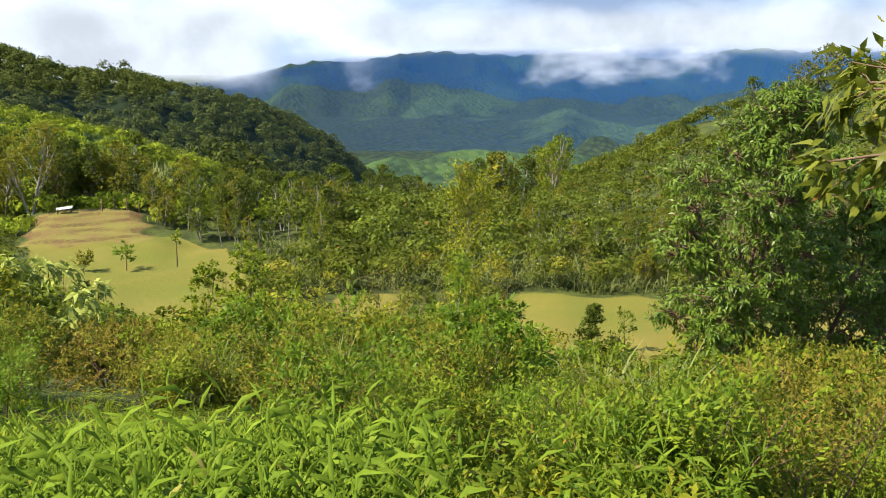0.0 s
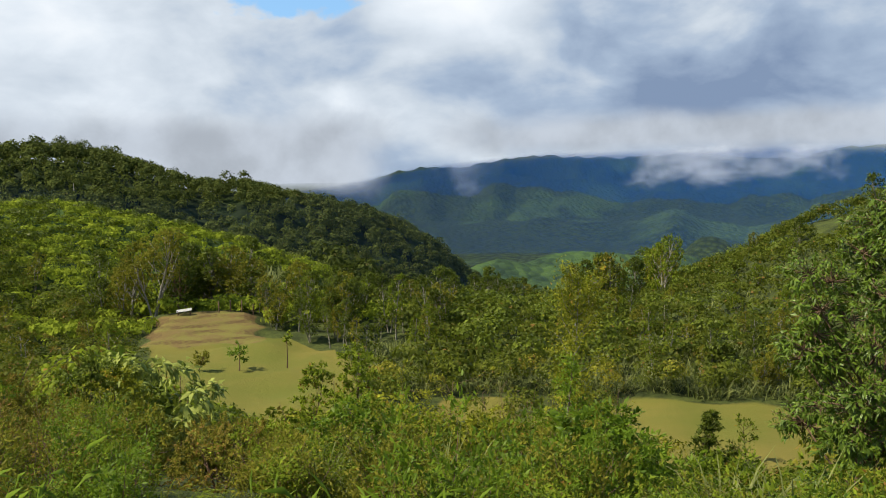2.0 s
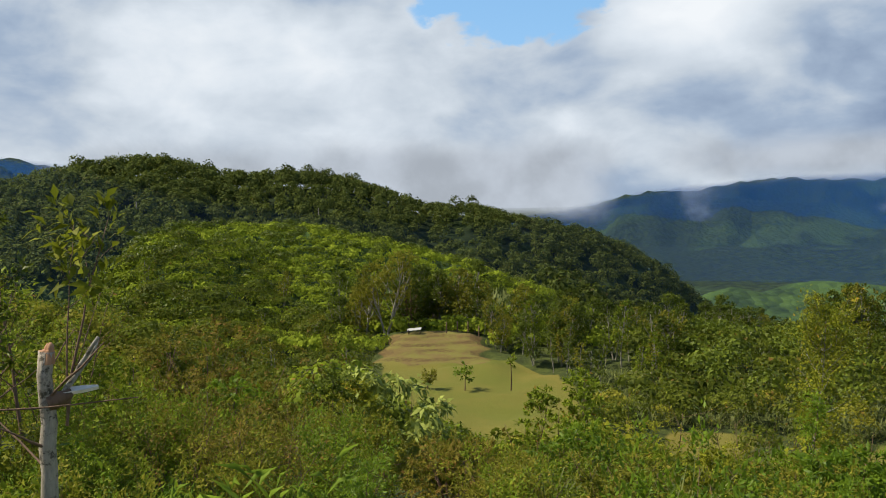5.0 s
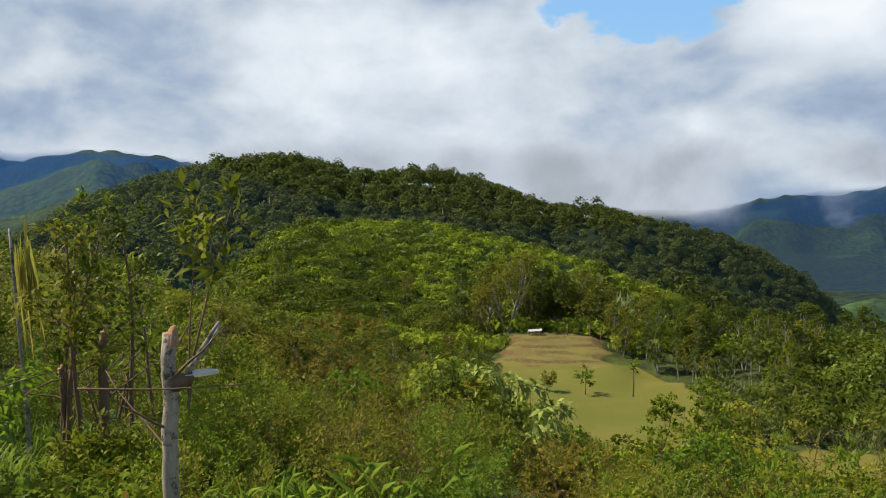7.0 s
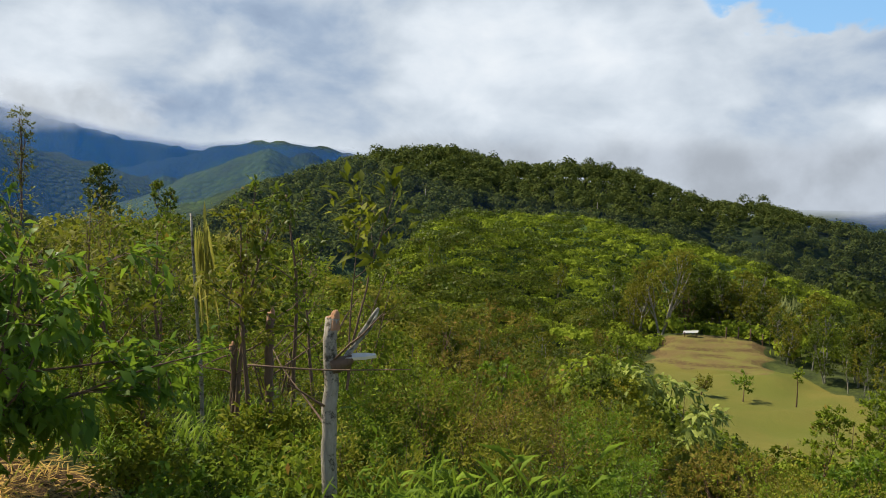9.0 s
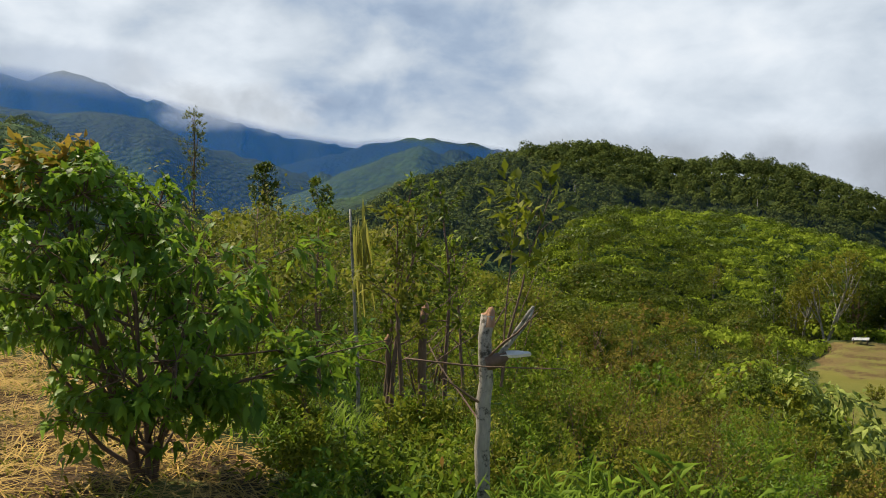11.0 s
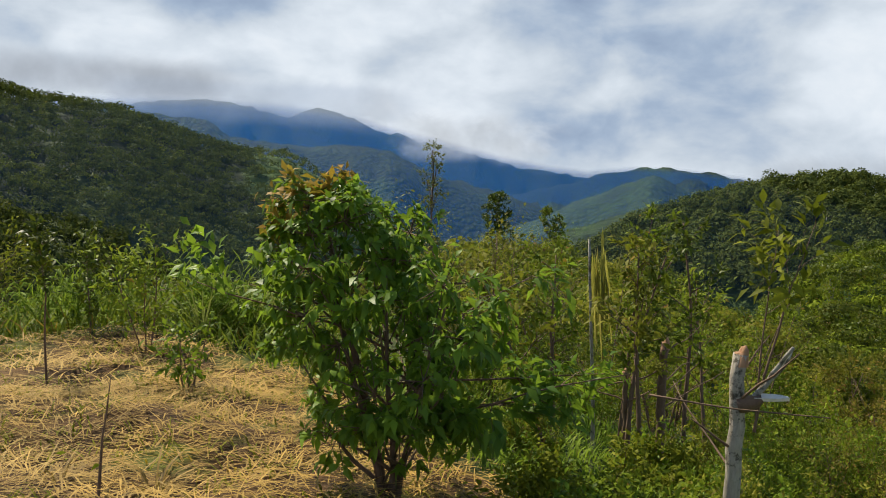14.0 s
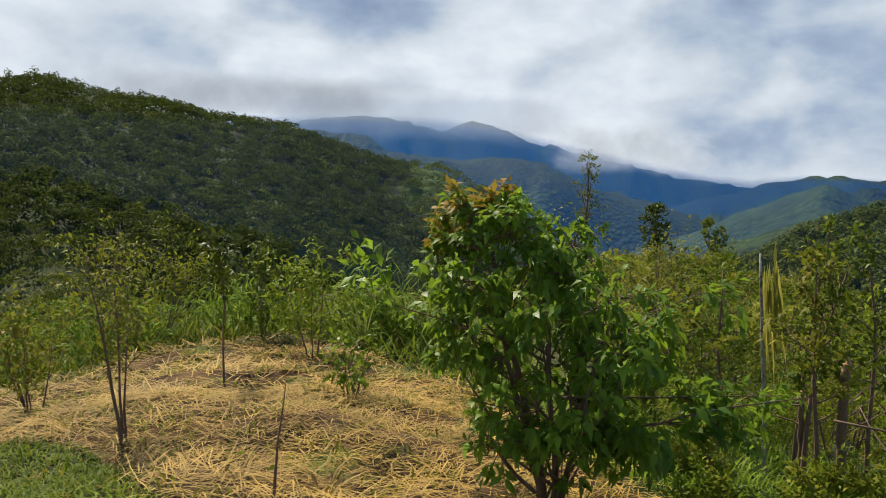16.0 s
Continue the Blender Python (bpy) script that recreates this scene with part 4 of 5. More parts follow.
def scatter(models, seed, count, az, r, size, group, keep=None, power=1.0, sink=0.08):
    rng = np.random.default_rng(seed)
    for x, y in zip(*strewn(seed, count, az, r, keep, power)):
        model, turn, scale, tall = models[rng.integers(len(models))], rng.uniform(0, 360), rng.uniform(*size), rng.uniform(0.85, 1.2)
        scale = min(scale, float(room(x, y)) / (tallness(model) * tall))
        if scale > 0.3:
            put(model, float(x), float(y), turn, scale, group, sink, tall)


def sight_line(a, q):
    """Places that would stand before the single trees."""
    out = np.zeros(len(a), bool)
    for lo, hi, near, far in ((20, 27.5, 5.5, 22), (-3.5, 4, 16, 27), (12, 18.5, 14, 24.5), (-28, -15, 9, 16), (-15, -9, 30, 46), (15, 27.5, 36, 74)):
        out |= (a > lo) & (a < hi) & (q > near) & (q < far)
    return out


def open_ground(x, y, a, q, rng):
    return ~sight_line(a, q) & (lawn_mask(x, y) < 0.3) & (soil_mask(x, y) < 0.3) & (straw_mask(x, y) < 0.1)


scatter(NEAR, 51, 58, (-33, 8), (3.8, 9.5), (0.5, 0.9), "shrubs on the slope")
scatter(WEEDS, 50, 60, (-30, 2), (3.0, 5.5), (0.6, 1.0), "low weeds on the slope")
scatter(NEAR, 52, 34, (8, 46), (6.0, 10), (0.5, 0.85), "shrubs on the slope", open_ground)
scatter(RUSSET, 53, 28, (13, 44), (7.0, 13), (0.5, 0.82), "dry shrubs", open_ground)
scatter(RUSSET, 54, 6, (-33, -22), (4.2, 8), (0.7, 1.0), "dry shrubs")
scatter(MIDDLE, 55, 140, (-34, 64), (9.5, 24), (0.38, 0.95), "bushes on the slope", open_ground)
scatter([MIDDLE[0], MIDDLE[1], MIDDLE[2], MIDDLE[2]], 56, 50, (50, 80), (10, 30), (0.5, 0.9), "bushes on the knoll", open_ground)
scatter(MIDDLE, 57, 30, (78, 114), (13.5, 26), (0.4, 0.75), "bushes behind the clearing", open_ground)
woods("lower_bushes", "mixed green bushes down to the lawn", M_VALLEY, 58, strewn(58, 520, (-34, 66), (23, 60), open_ground), 1.2, 2.1, 260, 0.18, cards)
woods("lower_bushes", "green bushes hiding the foot of the lawn", M_SHRUB, 70, strewn(70, 85, (18.5, 31), (22, 35)), 1.2, 2.6, 330, 0.16, cards)
woods("lower_bushes", "dark bushes hiding the foot of the lawn", M_DARK, 71, strewn(71, 45, (18.5, 31), (22, 35)), 1.2, 2.6, 330, 0.16, cards)
woods("lower_bushes", "tall loose bushes at the lawn edge", M_YELLOW, 57, strewn(57, 60, (-6, 13), (27, 47), open_ground), 1.3, 3.0, 330, 0.16, cards)
woods("lower_bushes", "olive bushes down to the lawn", M_OLIVE, 59, strewn(59, 260, (-34, 66), (23, 60), open_ground), 1.1, 2.0, 260, 0.17, cards)
woods("lower_bushes", "green bushes falling away behind the clearing", M_VALLEY, 62, strewn(62, 320, (60, 114), (28, 60), open_ground), 1.5, 2.4, 190, 0.23, cards)
scatter(POLES, 60, 30, (8, 20.5), (67, 86), (0.4, 0.85), "trees beside the lawn", open_ground)
scatter(POLES, 61, 24, (-16, -2), (62, 84), (0.35, 0.62), "trees beside the lawn", open_ground)
scatter([TREES[1], TREES[1], TREES[0]], 63, 24, (19, 30), (94, 108), (0.6, 1.0), "trees above the terraces", open_ground)
scatter([TREES[1], TREES[0], TREES[1], POLES[1]], 69, 46, (7, 21), (75, 98), (0.4, 0.75), "trees beside the lawn", open_ground)
scatter([TREES[1], TREES[1], TREES[0]], 68, 38, (1, 15), (92, 150), (0.45, 0.8), "dark trees in the valley head")
scatter(TREES, 67, 44, (-25, 6), (61, 112), (0.2, 0.42), "bushy trees on the eastern slope", open_ground)
scatter(TREES, 66, 46, (27, 60), (52, 112), (0.32, 0.6), "trees on the lower slope", open_ground)
scatter(TREES, 64, 16, (-7.5, -1.5), (118, 150), (0.9, 1.25), "trees on the saddle")
scatter(TREES, 65, 5, (-25, -20), (98, 106), (0.45, 0.7), "trees on the eastern crest")

# ---- single trees that stand out ----


def single(kind, label, at, turn=0, **form):
    """One plant made for its own place, by bearing and range."""
    wood, leaf_mat, seed = form.pop("wood", M_BARK), form.pop("leaf_mat"), form.pop("seed")
    size, sink = form.pop("size", 1.0), form.pop("sink", 0.05)
    return put(plant(kind, label, "tree" if "tree" in kind else "shrub", wood, leaf_mat, seed, **form), *spot(*at), turn, size, sink=sink)



def single_lobed(kind, label, at, turn=0, wood=M_BARK, leaf_mat=None, seed=0, size=1.0, sink=0.05, **form):
    return put(lobed_plant(kind, label, "tree" if "tree" in kind else "shrub", wood, leaf_mat, seed, **form), *spot(*at), turn, size, sink=sink)


def leaning_tree():
    """A young tree just outside the view, whose leafy limbs reach into it."""
    rng = np.random.default_rng(104)
    x, y = spot(-41, 3.3)
    z = float(height(x, y))
    thing = tagged(new("tree"), "young tree with long drooping leaves", "tree")
    thing.matrix_basis = pose(x, y, z - 0.05)
    tx, ty = spot(-26.5, 3.3)
    way = np.array([tx - x, ty - y, 0])
    wood = [tube(bent((0, 0, 0), (0.05, 0, 1), 2.9, rng, 0.03, 0, 7), np.linspace(0.03, 0.012, 8), 6)]
    twigs = []
    for start, lift, reach in ((1.85, 0.1, 0.72), (1.95, 0.0, 0.78), (2.1, 0.0, 0.7), (2.2, -0.05, 0.68), (2.3, 0.0, 0.66)):
        limb = bent((0, 0, start), way + np.array([rng.normal(0, 0.12), rng.normal(0, 0.12), lift]), reach, rng, 0.08, -0.02, 6)
        wood.append(tube(limb, np.linspace(0.011, 0.004, len(limb)), 5))
        for _ in range(5):
            tw = bent(limb[rng.integers(3, 7)], way + rng.normal(0, 0.5, 3), 0.16, rng, 0.2, 0, 2)
            wood.append(tube(tw, np.linspace(0.004, 0.002, len(tw)), 3))
            twigs.append(tw)
    new("trunk", mesh_of("trunk", *joined(wood), M_BARK, True)).parent = thing
    new("crown", mesh_of("crown", *leaves_on(rng, twigs, 420, 0.095, 0.035, "leaf", 0.8, 0.5, 0.025, True), M_LEAN)).parent = thing


leaning_tree()
single_lobed("tree", "tall leafy tree with tufted bright green shoots", (-19.6, 14.0), leaf_mat=M_TUFT, seed=131, leaf=(0.115, 0.034), per=15, style="leaf", droop=0.2, spreading=1.0, height=5.7, spread=1.45, lobes=60, tips=30, lobe=0.42, thick=0.07, stems=3, low=0.3, lean=0.12, twig_wood=True)
single_lobed("tree", "dense dark green tree with slim trunks", (-25.2, 15.2), leaf_mat=M_TUFT, seed=102, leaf=(0.115, 0.034), per=15, style="leaf", droop=0.2, spreading=1.0, height=4.5, spread=1.75, lobes=40, tips=30, lobe=0.48, thick=0.065, stems=2, low=0.34, lean=0.2, twig_wood=True)
single_lobed("tree", "dense dark green tree with slim trunks", (-30.5, 16.5), leaf_mat=M_TUFT, seed=103, leaf=(0.19, 0.06), per=11, style="card", height=5.2, spread=1.7, lobes=34, tips=14, lobe=0.5, thick=0.055, stems=2, low=0.3, lean=0.25)
single_lobed("shrub", "low tufted sapling under the tall tree", (-18.2, 12.6), leaf_mat=M_TUFT, seed=133, leaf=(0.15, 0.045), per=12, style="leaf", droop=0.25, height=1.7, spread=0.55, lobes=9, tips=12, lobe=0.3, thick=0.025, stems=2, low=0.2)
single("tree", "slender yellow-green tree with a sparse crown", (-1.0, 26.0), leaf_mat=M_YELLOW, seed=105, leaf=(0.12, 0.05), style="card", count=5200, height=7.4, spread=1.35, limbs=18, low=0.42, thick=0.05, lean=0.1, twigs=4, loose=0.14, wood=M_PALEBARK)
single("shrub", "bright green creeper-covered young tree", (-0.6, 24.5), leaf_mat=M_BROAD, seed=106, leaf=(0.13, 0.06), style="card", count=2600, height=4.6, spread=0.6, stems=2, limbs=10, low=0.3, thick=0.03, twigs=3, loose=0.12)
single("shrub", "leafless brown twiggy bush", (2.2, 25.0), leaf_mat=M_OLIVE, seed=107, leaf=(0.1, 0.03), style="card", count=260, height=4.0, spread=1.3, stems=7, limbs=9, low=0.3, thick=0.02, lean=0.3, twigs=6)
single("shrub", "leafless brown twiggy bush", (-3.0, 26.0), leaf_mat=M_OLIVE, seed=108, leaf=(0.1, 0.03), style="card", count=420, height=4.2, spread=1.2, stems=6, limbs=9, low=0.3, thick=0.02, lean=0.3, twigs=6)
single_lobed("shrub", "round bush with large pale drooping leaves", (25.7, 20.5), leaf_mat=M_PALE, seed=109, leaf=(0.27, 0.1), per=11, style="leaf", droop=0.35, height=3.3, spread=1.25, lobes=20, tips=10, lobe=0.45, thick=0.035, stems=3, low=0.15, lean=0.4)
for az, r, h, wide, mat, leaf, per, label in [
    (37.0, 13.0, 2.55, 1.35, M_RUSSET, (0.068, 0.024), 29, "large olive bush with fine leaves and reddish twigs"),
    (34.0, 12.0, 1.45, 0.95, M_RUSSET, (0.058, 0.02), 22, "russet dry bush with bare twigs"),
    (39.5, 11.5, 1.35, 0.9, M_RUSSET, (0.058, 0.02), 22, "russet dry bush with bare twigs"),
    (40.3, 15.5, 2.5, 0.85, M_DARK, (0.15, 0.034), 18, "dark green bush with long leaves"),
    (43.6, 14.0, 2.1, 1.1, M_OLIVE, (0.068, 0.024), 23, "large olive bush with fine leaves"),
    (46.6, 12.5, 1.55, 0.9, M_SHRUB, (0.075, 0.029), 18, "loose green bush on the slope"),
    (31.2, 17.5, 2.3, 0.95, M_DARK, (0.109, 0.041), 18, "dark green dense bush on the slope"),
    (29.8, 19.5, 2.6, 0.95, M_YELLOW, (0.116, 0.048), 16, "bright yellow-green bush on the slope"),
    (30.0, 13.5, 1.3, 0.95, M_SHRUB, (0.075, 0.029), 18, "green bush with small leaves"),
    (26.4, 12.5, 1.25, 0.95, M_OLIVE, (0.068, 0.024), 22, "low olive bush with small leaves"),
    (22.5, 11.0, 1.0, 0.8, M_RUSSET, (0.058, 0.02), 22, "russet dry bush with bare twigs"),
    (18.5, 13.0, 1.15, 0.9, M_OLIVE, (0.068, 0.024), 22, "low olive bush with small leaves"),
    (13.5, 12.5, 1.1, 0.75, M_DARK, (0.109, 0.041), 18, "dark green dense bush on the slope"),
    (9.5, 17.0, 1.9, 1.1, M_SHRUB, (0.088, 0.034), 16, "loose green bush on the slope"),
    (4.0, 14.0, 1.5, 1.0, M_YELLOW, (0.088, 0.034), 16, "yellow-green bush on the slope"),
    (-2.5, 9.0, 1.25, 0.85, M_BROAD, (0.095, 0.041), 14, "broad-leaved green bush on the slope"),
    (-6.5, 10.0, 1.1, 0.85, M_BROAD, (0.095, 0.041), 14, "broad-leaved green bush on the slope"),
    (-12.5, 11.0, 1.1, 0.8, M_SHRUB, (0.075, 0.029), 18, "green bush with small leaves"),
    (-23.0, 8.5, 1.15, 0.9, M_SHRUB, (0.068, 0.027), 18, "green bush with small leaves"),
    (-27.5, 7.0, 1.05, 0.8, M_OLIVE, (0.068, 0.024), 18, "olive bush with small leaves"),
]:
    single_lobed("shrub", label, (az, r), turn=az * 7, leaf_mat=mat, seed=int(500 + az * 10), leaf=leaf, per=per, height=h, spread=wide, lobes=22, tips=12, lobe=0.3 + 0.06 * h, thick=0.022, stems=4, low=0.1, lean=0.3, droop=0.15)
single_lobed("shrub", "tall leafy bush above the lawn", (14.2, 23.0), leaf_mat=M_SHRUB, seed=110, leaf=(0.12, 0.055), per=17, height=4.0, spread=1.05, lobes=20, tips=11, lobe=0.4, thick=0.035, stems=3, low=0.25, lean=0.2)
single_lobed("shrub", "tall leafy bush above the lawn", (16.9, 23.5), leaf_mat=M_SHRUB, seed=111, leaf=(0.12, 0.055), per=17, height=3.2, spread=0.9, lobes=15, tips=11, lobe=0.38, thick=0.03, stems=3, low=0.25, lean=0.2)
single("tree", "flat-topped feathery tree over the lawn edge", (8.5, 30.0), leaf_mat=M_YELLOW, seed=112, leaf=(0.16, 0.05), style="card", count=1200, height=4.6, spread=1.9, stems=2, limbs=9, low=0.5, thick=0.04, lean=0.3, twigs=4, shape="flat", rise=0.0)
single_lobed("shrub", "dark green cone-shaped bush on the lawn", (-10.4, 45.0), leaf_mat=M_DARK, seed=113, leaf=(0.15, 0.08), per=14, height=3.3, spread=1.25, lobes=26, tips=14, lobe=0.5, thick=0.04, stems=3, low=0.06, lean=0.1, shape="cone")
single("shrub", "low dark green bush on the lawn", (-12.1, 45.5), leaf_mat=M_DARK, seed=114, leaf=(0.2, 0.1), style="card", count=600, height=1.6, spread=0.8, stems=3, limbs=10, low=0.05, thick=0.03, lean=0.2, twigs=3, loose=0.14)
single("tree", "small young tree on the lawn", (-13.0, 46.8), leaf_mat=M_SHRUB, seed=115, leaf=(0.2, 0.08), style="card", count=260, height=2.5, spread=0.75, limbs=8, low=0.45, thick=0.05, twigs=3)
single("tree", "small umbrella-shaped tree on the lawn", (21.3, 68.0), leaf_mat=M_BROAD, seed=116, leaf=(0.28, 0.14), style="card", count=260, height=1.8, spread=1.1, limbs=7, low=0.6, thick=0.06, twigs=3, shape="flat", rise=0.02)
single("tree", "thin young tree on the lawn", (18.1, 67.0), leaf_mat=M_SHRUB, seed=117, leaf=(0.26, 0.12), style="card", count=120, height=2.6, spread=0.6, limbs=6, low=0.6, thick=0.06, twigs=2)
single("shrub", "grey-green bush on the lawn", (24.0, 69.0), leaf_mat=M_OLIVE, seed=118, leaf=(0.26, 0.12), style="card", count=300, height=1.4, spread=0.9, stems=3, limbs=6, low=0.2, thick=0.03, lean=0.4, twigs=3)
single_lobed("tree", "large pale-barked tree above the terraces", (26.6, 93.0), leaf_mat=M_OLIVE, seed=119, leaf=(0.22, 0.13), per=13, height=9.6, spread=2.9, lobes=26, tips=16, lobe=0.9, thick=0.17, stems=3, low=0.42, lean=0.2, wood=M_PALEBARK)
single_lobed("tree", "large pale-barked tree above the terraces", (28.0, 97.0), leaf_mat=M_OLIVE, seed=120, leaf=(0.22, 0.13), per=13, height=8.6, spread=2.6, lobes=22, tips=16, lobe=0.85, thick=0.16, stems=2, low=0.4, lean=0.2, wood=M_PALEBARK)
single_lobed("tree", "dark leafy tree above the terraces", (24.9, 97.0), leaf_mat=M_DARK, seed=121, leaf=(0.22, 0.13), per=13, height=9.0, spread=2.6, lobes=24, tips=16, lobe=0.9, thick=0.14, stems=2, low=0.22, lean=0.2)
single("tree", "tall feathery tree on the eastern slope", (-28.0, 62.0), leaf_mat=M_OLIVE, seed=122, leaf=(0.3, 0.12), style="card", count=900, height=11.0, spread=2.2, limbs=16, low=0.4, thick=0.12, twigs=4, loose=0.25, size=1.6)
single_lobed("tree", "tall thin-crowned tree on the knoll", (68.2, 52.0), leaf_mat=M_OLIVE, seed=123, leaf=(0.13, 0.055), per=10, height=9.2, spread=0.95, lobes=15, tips=14, lobe=0.5, thick=0.1, stems=1, low=0.55)
single_lobed("tree", "dark round tree on the knoll", (63.1, 58.0), leaf_mat=M_DARK, seed=124, leaf=(0.18, 0.1), per=14, height=7.3, spread=1.25, lobes=18, tips=14, lobe=0.6, thick=0.11, stems=1, low=0.5)
single_lobed("tree", "round green tree on the knoll", (58.5, 64.0), leaf_mat=M_SHRUB, seed=125, leaf=(0.18, 0.1), per=14, height=7.2, spread=1.0, lobes=12, tips=13, lobe=0.5, thick=0.1, stems=1, low=0.6)

# ---- grasses ----


def thing_mesh(kind, label, category, me, x, y, turn=0.0, size=1.0, group="", kindof=""):
    ob = tagged(new(kind, me), label, category, group, kindof)
    ob.matrix_basis = pose(x, y, float(height(x, y)) - 0.02, 0, 0, turn) @ Matrix.Diagonal((size, size, size, 1))
    return ob


def tuft_mesh(seed, n, length, width, arch, splay, foot, mat):
    rng = np.random.default_rng(seed)
    turn = rng.uniform(0, 6.28, n)
    out = np.stack([np.cos(turn), np.sin(turn), np.zeros(n)], -1)
    base = out * rng.uniform(0, foot, (n, 1))
    way = unit(out * rng.uniform(0.1, splay, (n, 1)) + np.array([0, 0, 1.0]))
    return mesh_of("tuft", *blades(base, way, length * rng.uniform(0.6, 1.15, n), width * rng.uniform(0.7, 1.2, n), arch * rng.uniform(0.5, 1.4, n), rng), mat)


def cane_meshes(seed, stalks=15, tall=0.75):
    """Leafy grass canes: bent stalks with long pointed leaves to both sides."""
    rng = np.random.default_rng(seed)
    wood, base, way = [], [], []
    for _ in range(stalks):
        a, q = rng.uniform(0, 6.28), rng.uniform(0, 0.28)
        out = np.array([math.cos(a), math.sin(a), 0])
        line = bent(out * q, out * rng.uniform(0.1, 0.45) + np.array([0, 0, 1]), tall * rng.uniform(0.6, 1.2), rng, 0.05, -0.03, 6)
        wood.append(tube(line[::2], np.linspace(0.006, 0.002, len(line[::2])), 3))
        turn = rng.uniform(0, 6.28)
        for k in range(9):
            f = (0.25 + 0.75 * k / 8) * (len(line) - 1)
            i = min(int(f), len(line) - 2)
            base.append(line[i] + (line[i + 1] - line[i]) * (f - i))
            b = turn + math.pi * k + rng.normal(0, 0.5)
            way.append((math.cos(b), math.sin(b), rng.uniform(0.5, 2.2)))
    base, way = np.array(base), unit(np.array(way))
    n = len(base)
    up = unit(rng.normal(0, 0.25, (n, 3)) + np.array([0, 0, 1.0]))
    size = rng.uniform(0.7, 1.25, n)
    leaf = leaves(base, way, up, 0.27 * size, 0.021 * size, 0.3, 0.36 * rng.uniform(0.2, 1.6, n)[:, None])
    return mesh_of("stalks", *joined(wood), M_GRASS, True), mesh_of("blades", *leaf, M_GRASS)


CANES = [("grass_clump", "bright green leafy grass canes", "grass", *cane_meshes(200 + k)) for k in range(4)]


def clumps(seed, count, az, r, size, group, keep=None):
    rng = np.random.default_rng(seed)
    for x, y in zip(*strewn(seed, count, az, r, keep)):
        a, q = az_r(x, y)
        tall = (1.5 - math.tan(radians((23.5 if a < 35 else 18.0) + 1.5 * math.sin(a))) * q - float(height(x, y))) / 0.95 if q < 6 else 9.0
        put(CANES[rng.integers(4)], float(x), float(y), rng.uniform(0, 360), max(0.3, min(rng.uniform(*size), tall)), group)


clumps(210, 95, (1, 36), (2.5, 4.3), (0.6, 0.95), "grass canes before the lookout")
clumps(211, 16, (-21, -11), (3.4, 5.0), (0.6, 0.9), "grass canes before the lookout")
clumps(212, 12, (41.5, 46), (3.6, 4.6), (0.5, 0.75), "grass canes before the lookout")
clumps(213, 26, (78, 94), (10.6, 13.5), (0.9, 1.4), "grass canes behind the straw", open_ground)
clumps(214, 18, (90, 112), (12.8, 16), (0.8, 1.2), "grass canes behind the straw")

REEDS = [tuft_mesh(220 + k, 55, 1.0, 0.018, 0.34, 0.5, 0.12, M_REED) for k in range(3)]
for k, (az, r, size) in enumerate([(15.5, 8.5, 1.0), (14.0, 9.0, 0.8), (7.0, 8.5, 0.9), (6.0, 9.5, 1.0), (-12.5, 6.8, 1.0), (-17.0, 6.2, 1.0), (-14.5, 7.2, 0.9), (83.0, 12.2, 1.1), (80.0, 12.8, 1.2), (86.0, 13.2, 1.0), (77.5, 12.6, 1.1), (97.0, 14.5, 1.0)]):
    thing_mesh("reed_tuft", "pale green arching reed tuft among the shrubs", "reed", REEDS[k % 3], *spot(az, r), 57 * k, size, "reed tufts")


def blade_field(name, label, mat, seed, places, length, width, arch, lean, lift=0.0, flow=None):
    rng = np.random.default_rng(seed)
    x, y = places
    n = len(x)
    z = height(x, y) + rng.uniform(0, 1, n) * lift
    turn = rng.uniform(0, 6.28, n) if flow is None else flow(x, y) + rng.normal(0, 1.1, n)
    steep = rng.uniform(*lean, n)
    way = unit(np.stack([np.cos(turn), np.sin(turn), steep], -1))
    me = mesh_of(name, *blades(np.stack([x, y, z], -1), way, length * rng.uniform(0.5, 1.2, n), width * rng.uniform(0.7, 1.3, n), arch * rng.uniform(0.3, 1.5, n), rng), mat)
    return tagged(new(name, me), label, "grass", kind="stuff")


def on_straw(x, y, a, q, rng):
    return straw_mask(x, y) > rng.uniform(0.1, 0.7, len(x))


def off_straw(x, y, a, q, rng):
    return straw_mask(x, y) < 0.55


blade_field("straw_litter", "cut dry straw lying in swaths", M_STRAW, 230, strewn(230, 15000, (60, 114), (2.6, 9.0), on_straw), 0.26, 0.0085, 0.1, (-0.06, 0.4), 0.09, lambda x, y: 2.6 * ripple(x, y, 2.4))
blade_field("straw_litter", "cut dry straw lying in swaths", M_STRAW, 231, strewn(231, 8000, (66, 114), (8.0, 13.2), on_straw), 0.34, 0.014, 0.06, (0.0, 0.35), 0.08, lambda x, y: 2.6 * ripple(x, y, 2.4))
blade_field("green_sprouts", "green grass sprouting through the straw", M_YELLOW, 232, strewn(232, 15000, (66, 114), (3, 13), lambda x, y, a, q, rng: (straw_mask(x, y) > 0.3) & (ripple(x, y, 2.0) + 0.5 * ripple(y, x, 0.8) > 0.0)), 0.14, 0.013, 0.3, (0.6, 2.0))
blade_field("short_grass", "short green grass beside the straw", M_SHRUB, 233, strewn(233, 15000, (93, 120), (3.2, 8.2), off_straw), 0.12, 0.011, 0.35, (0.5, 2.0))
blade_field("tall_grass", "green grass on the slope below the lookout", M_GRASS, 234, strewn(234, 8200, (30, 80), (2.6, 9.5), lambda x, y, a, q, rng: (straw_mask(x, y) < 0.55) & ~((a > 61) & (q < 6.2))), 0.3, 0.016, 0.3, (0.8, 3.0))
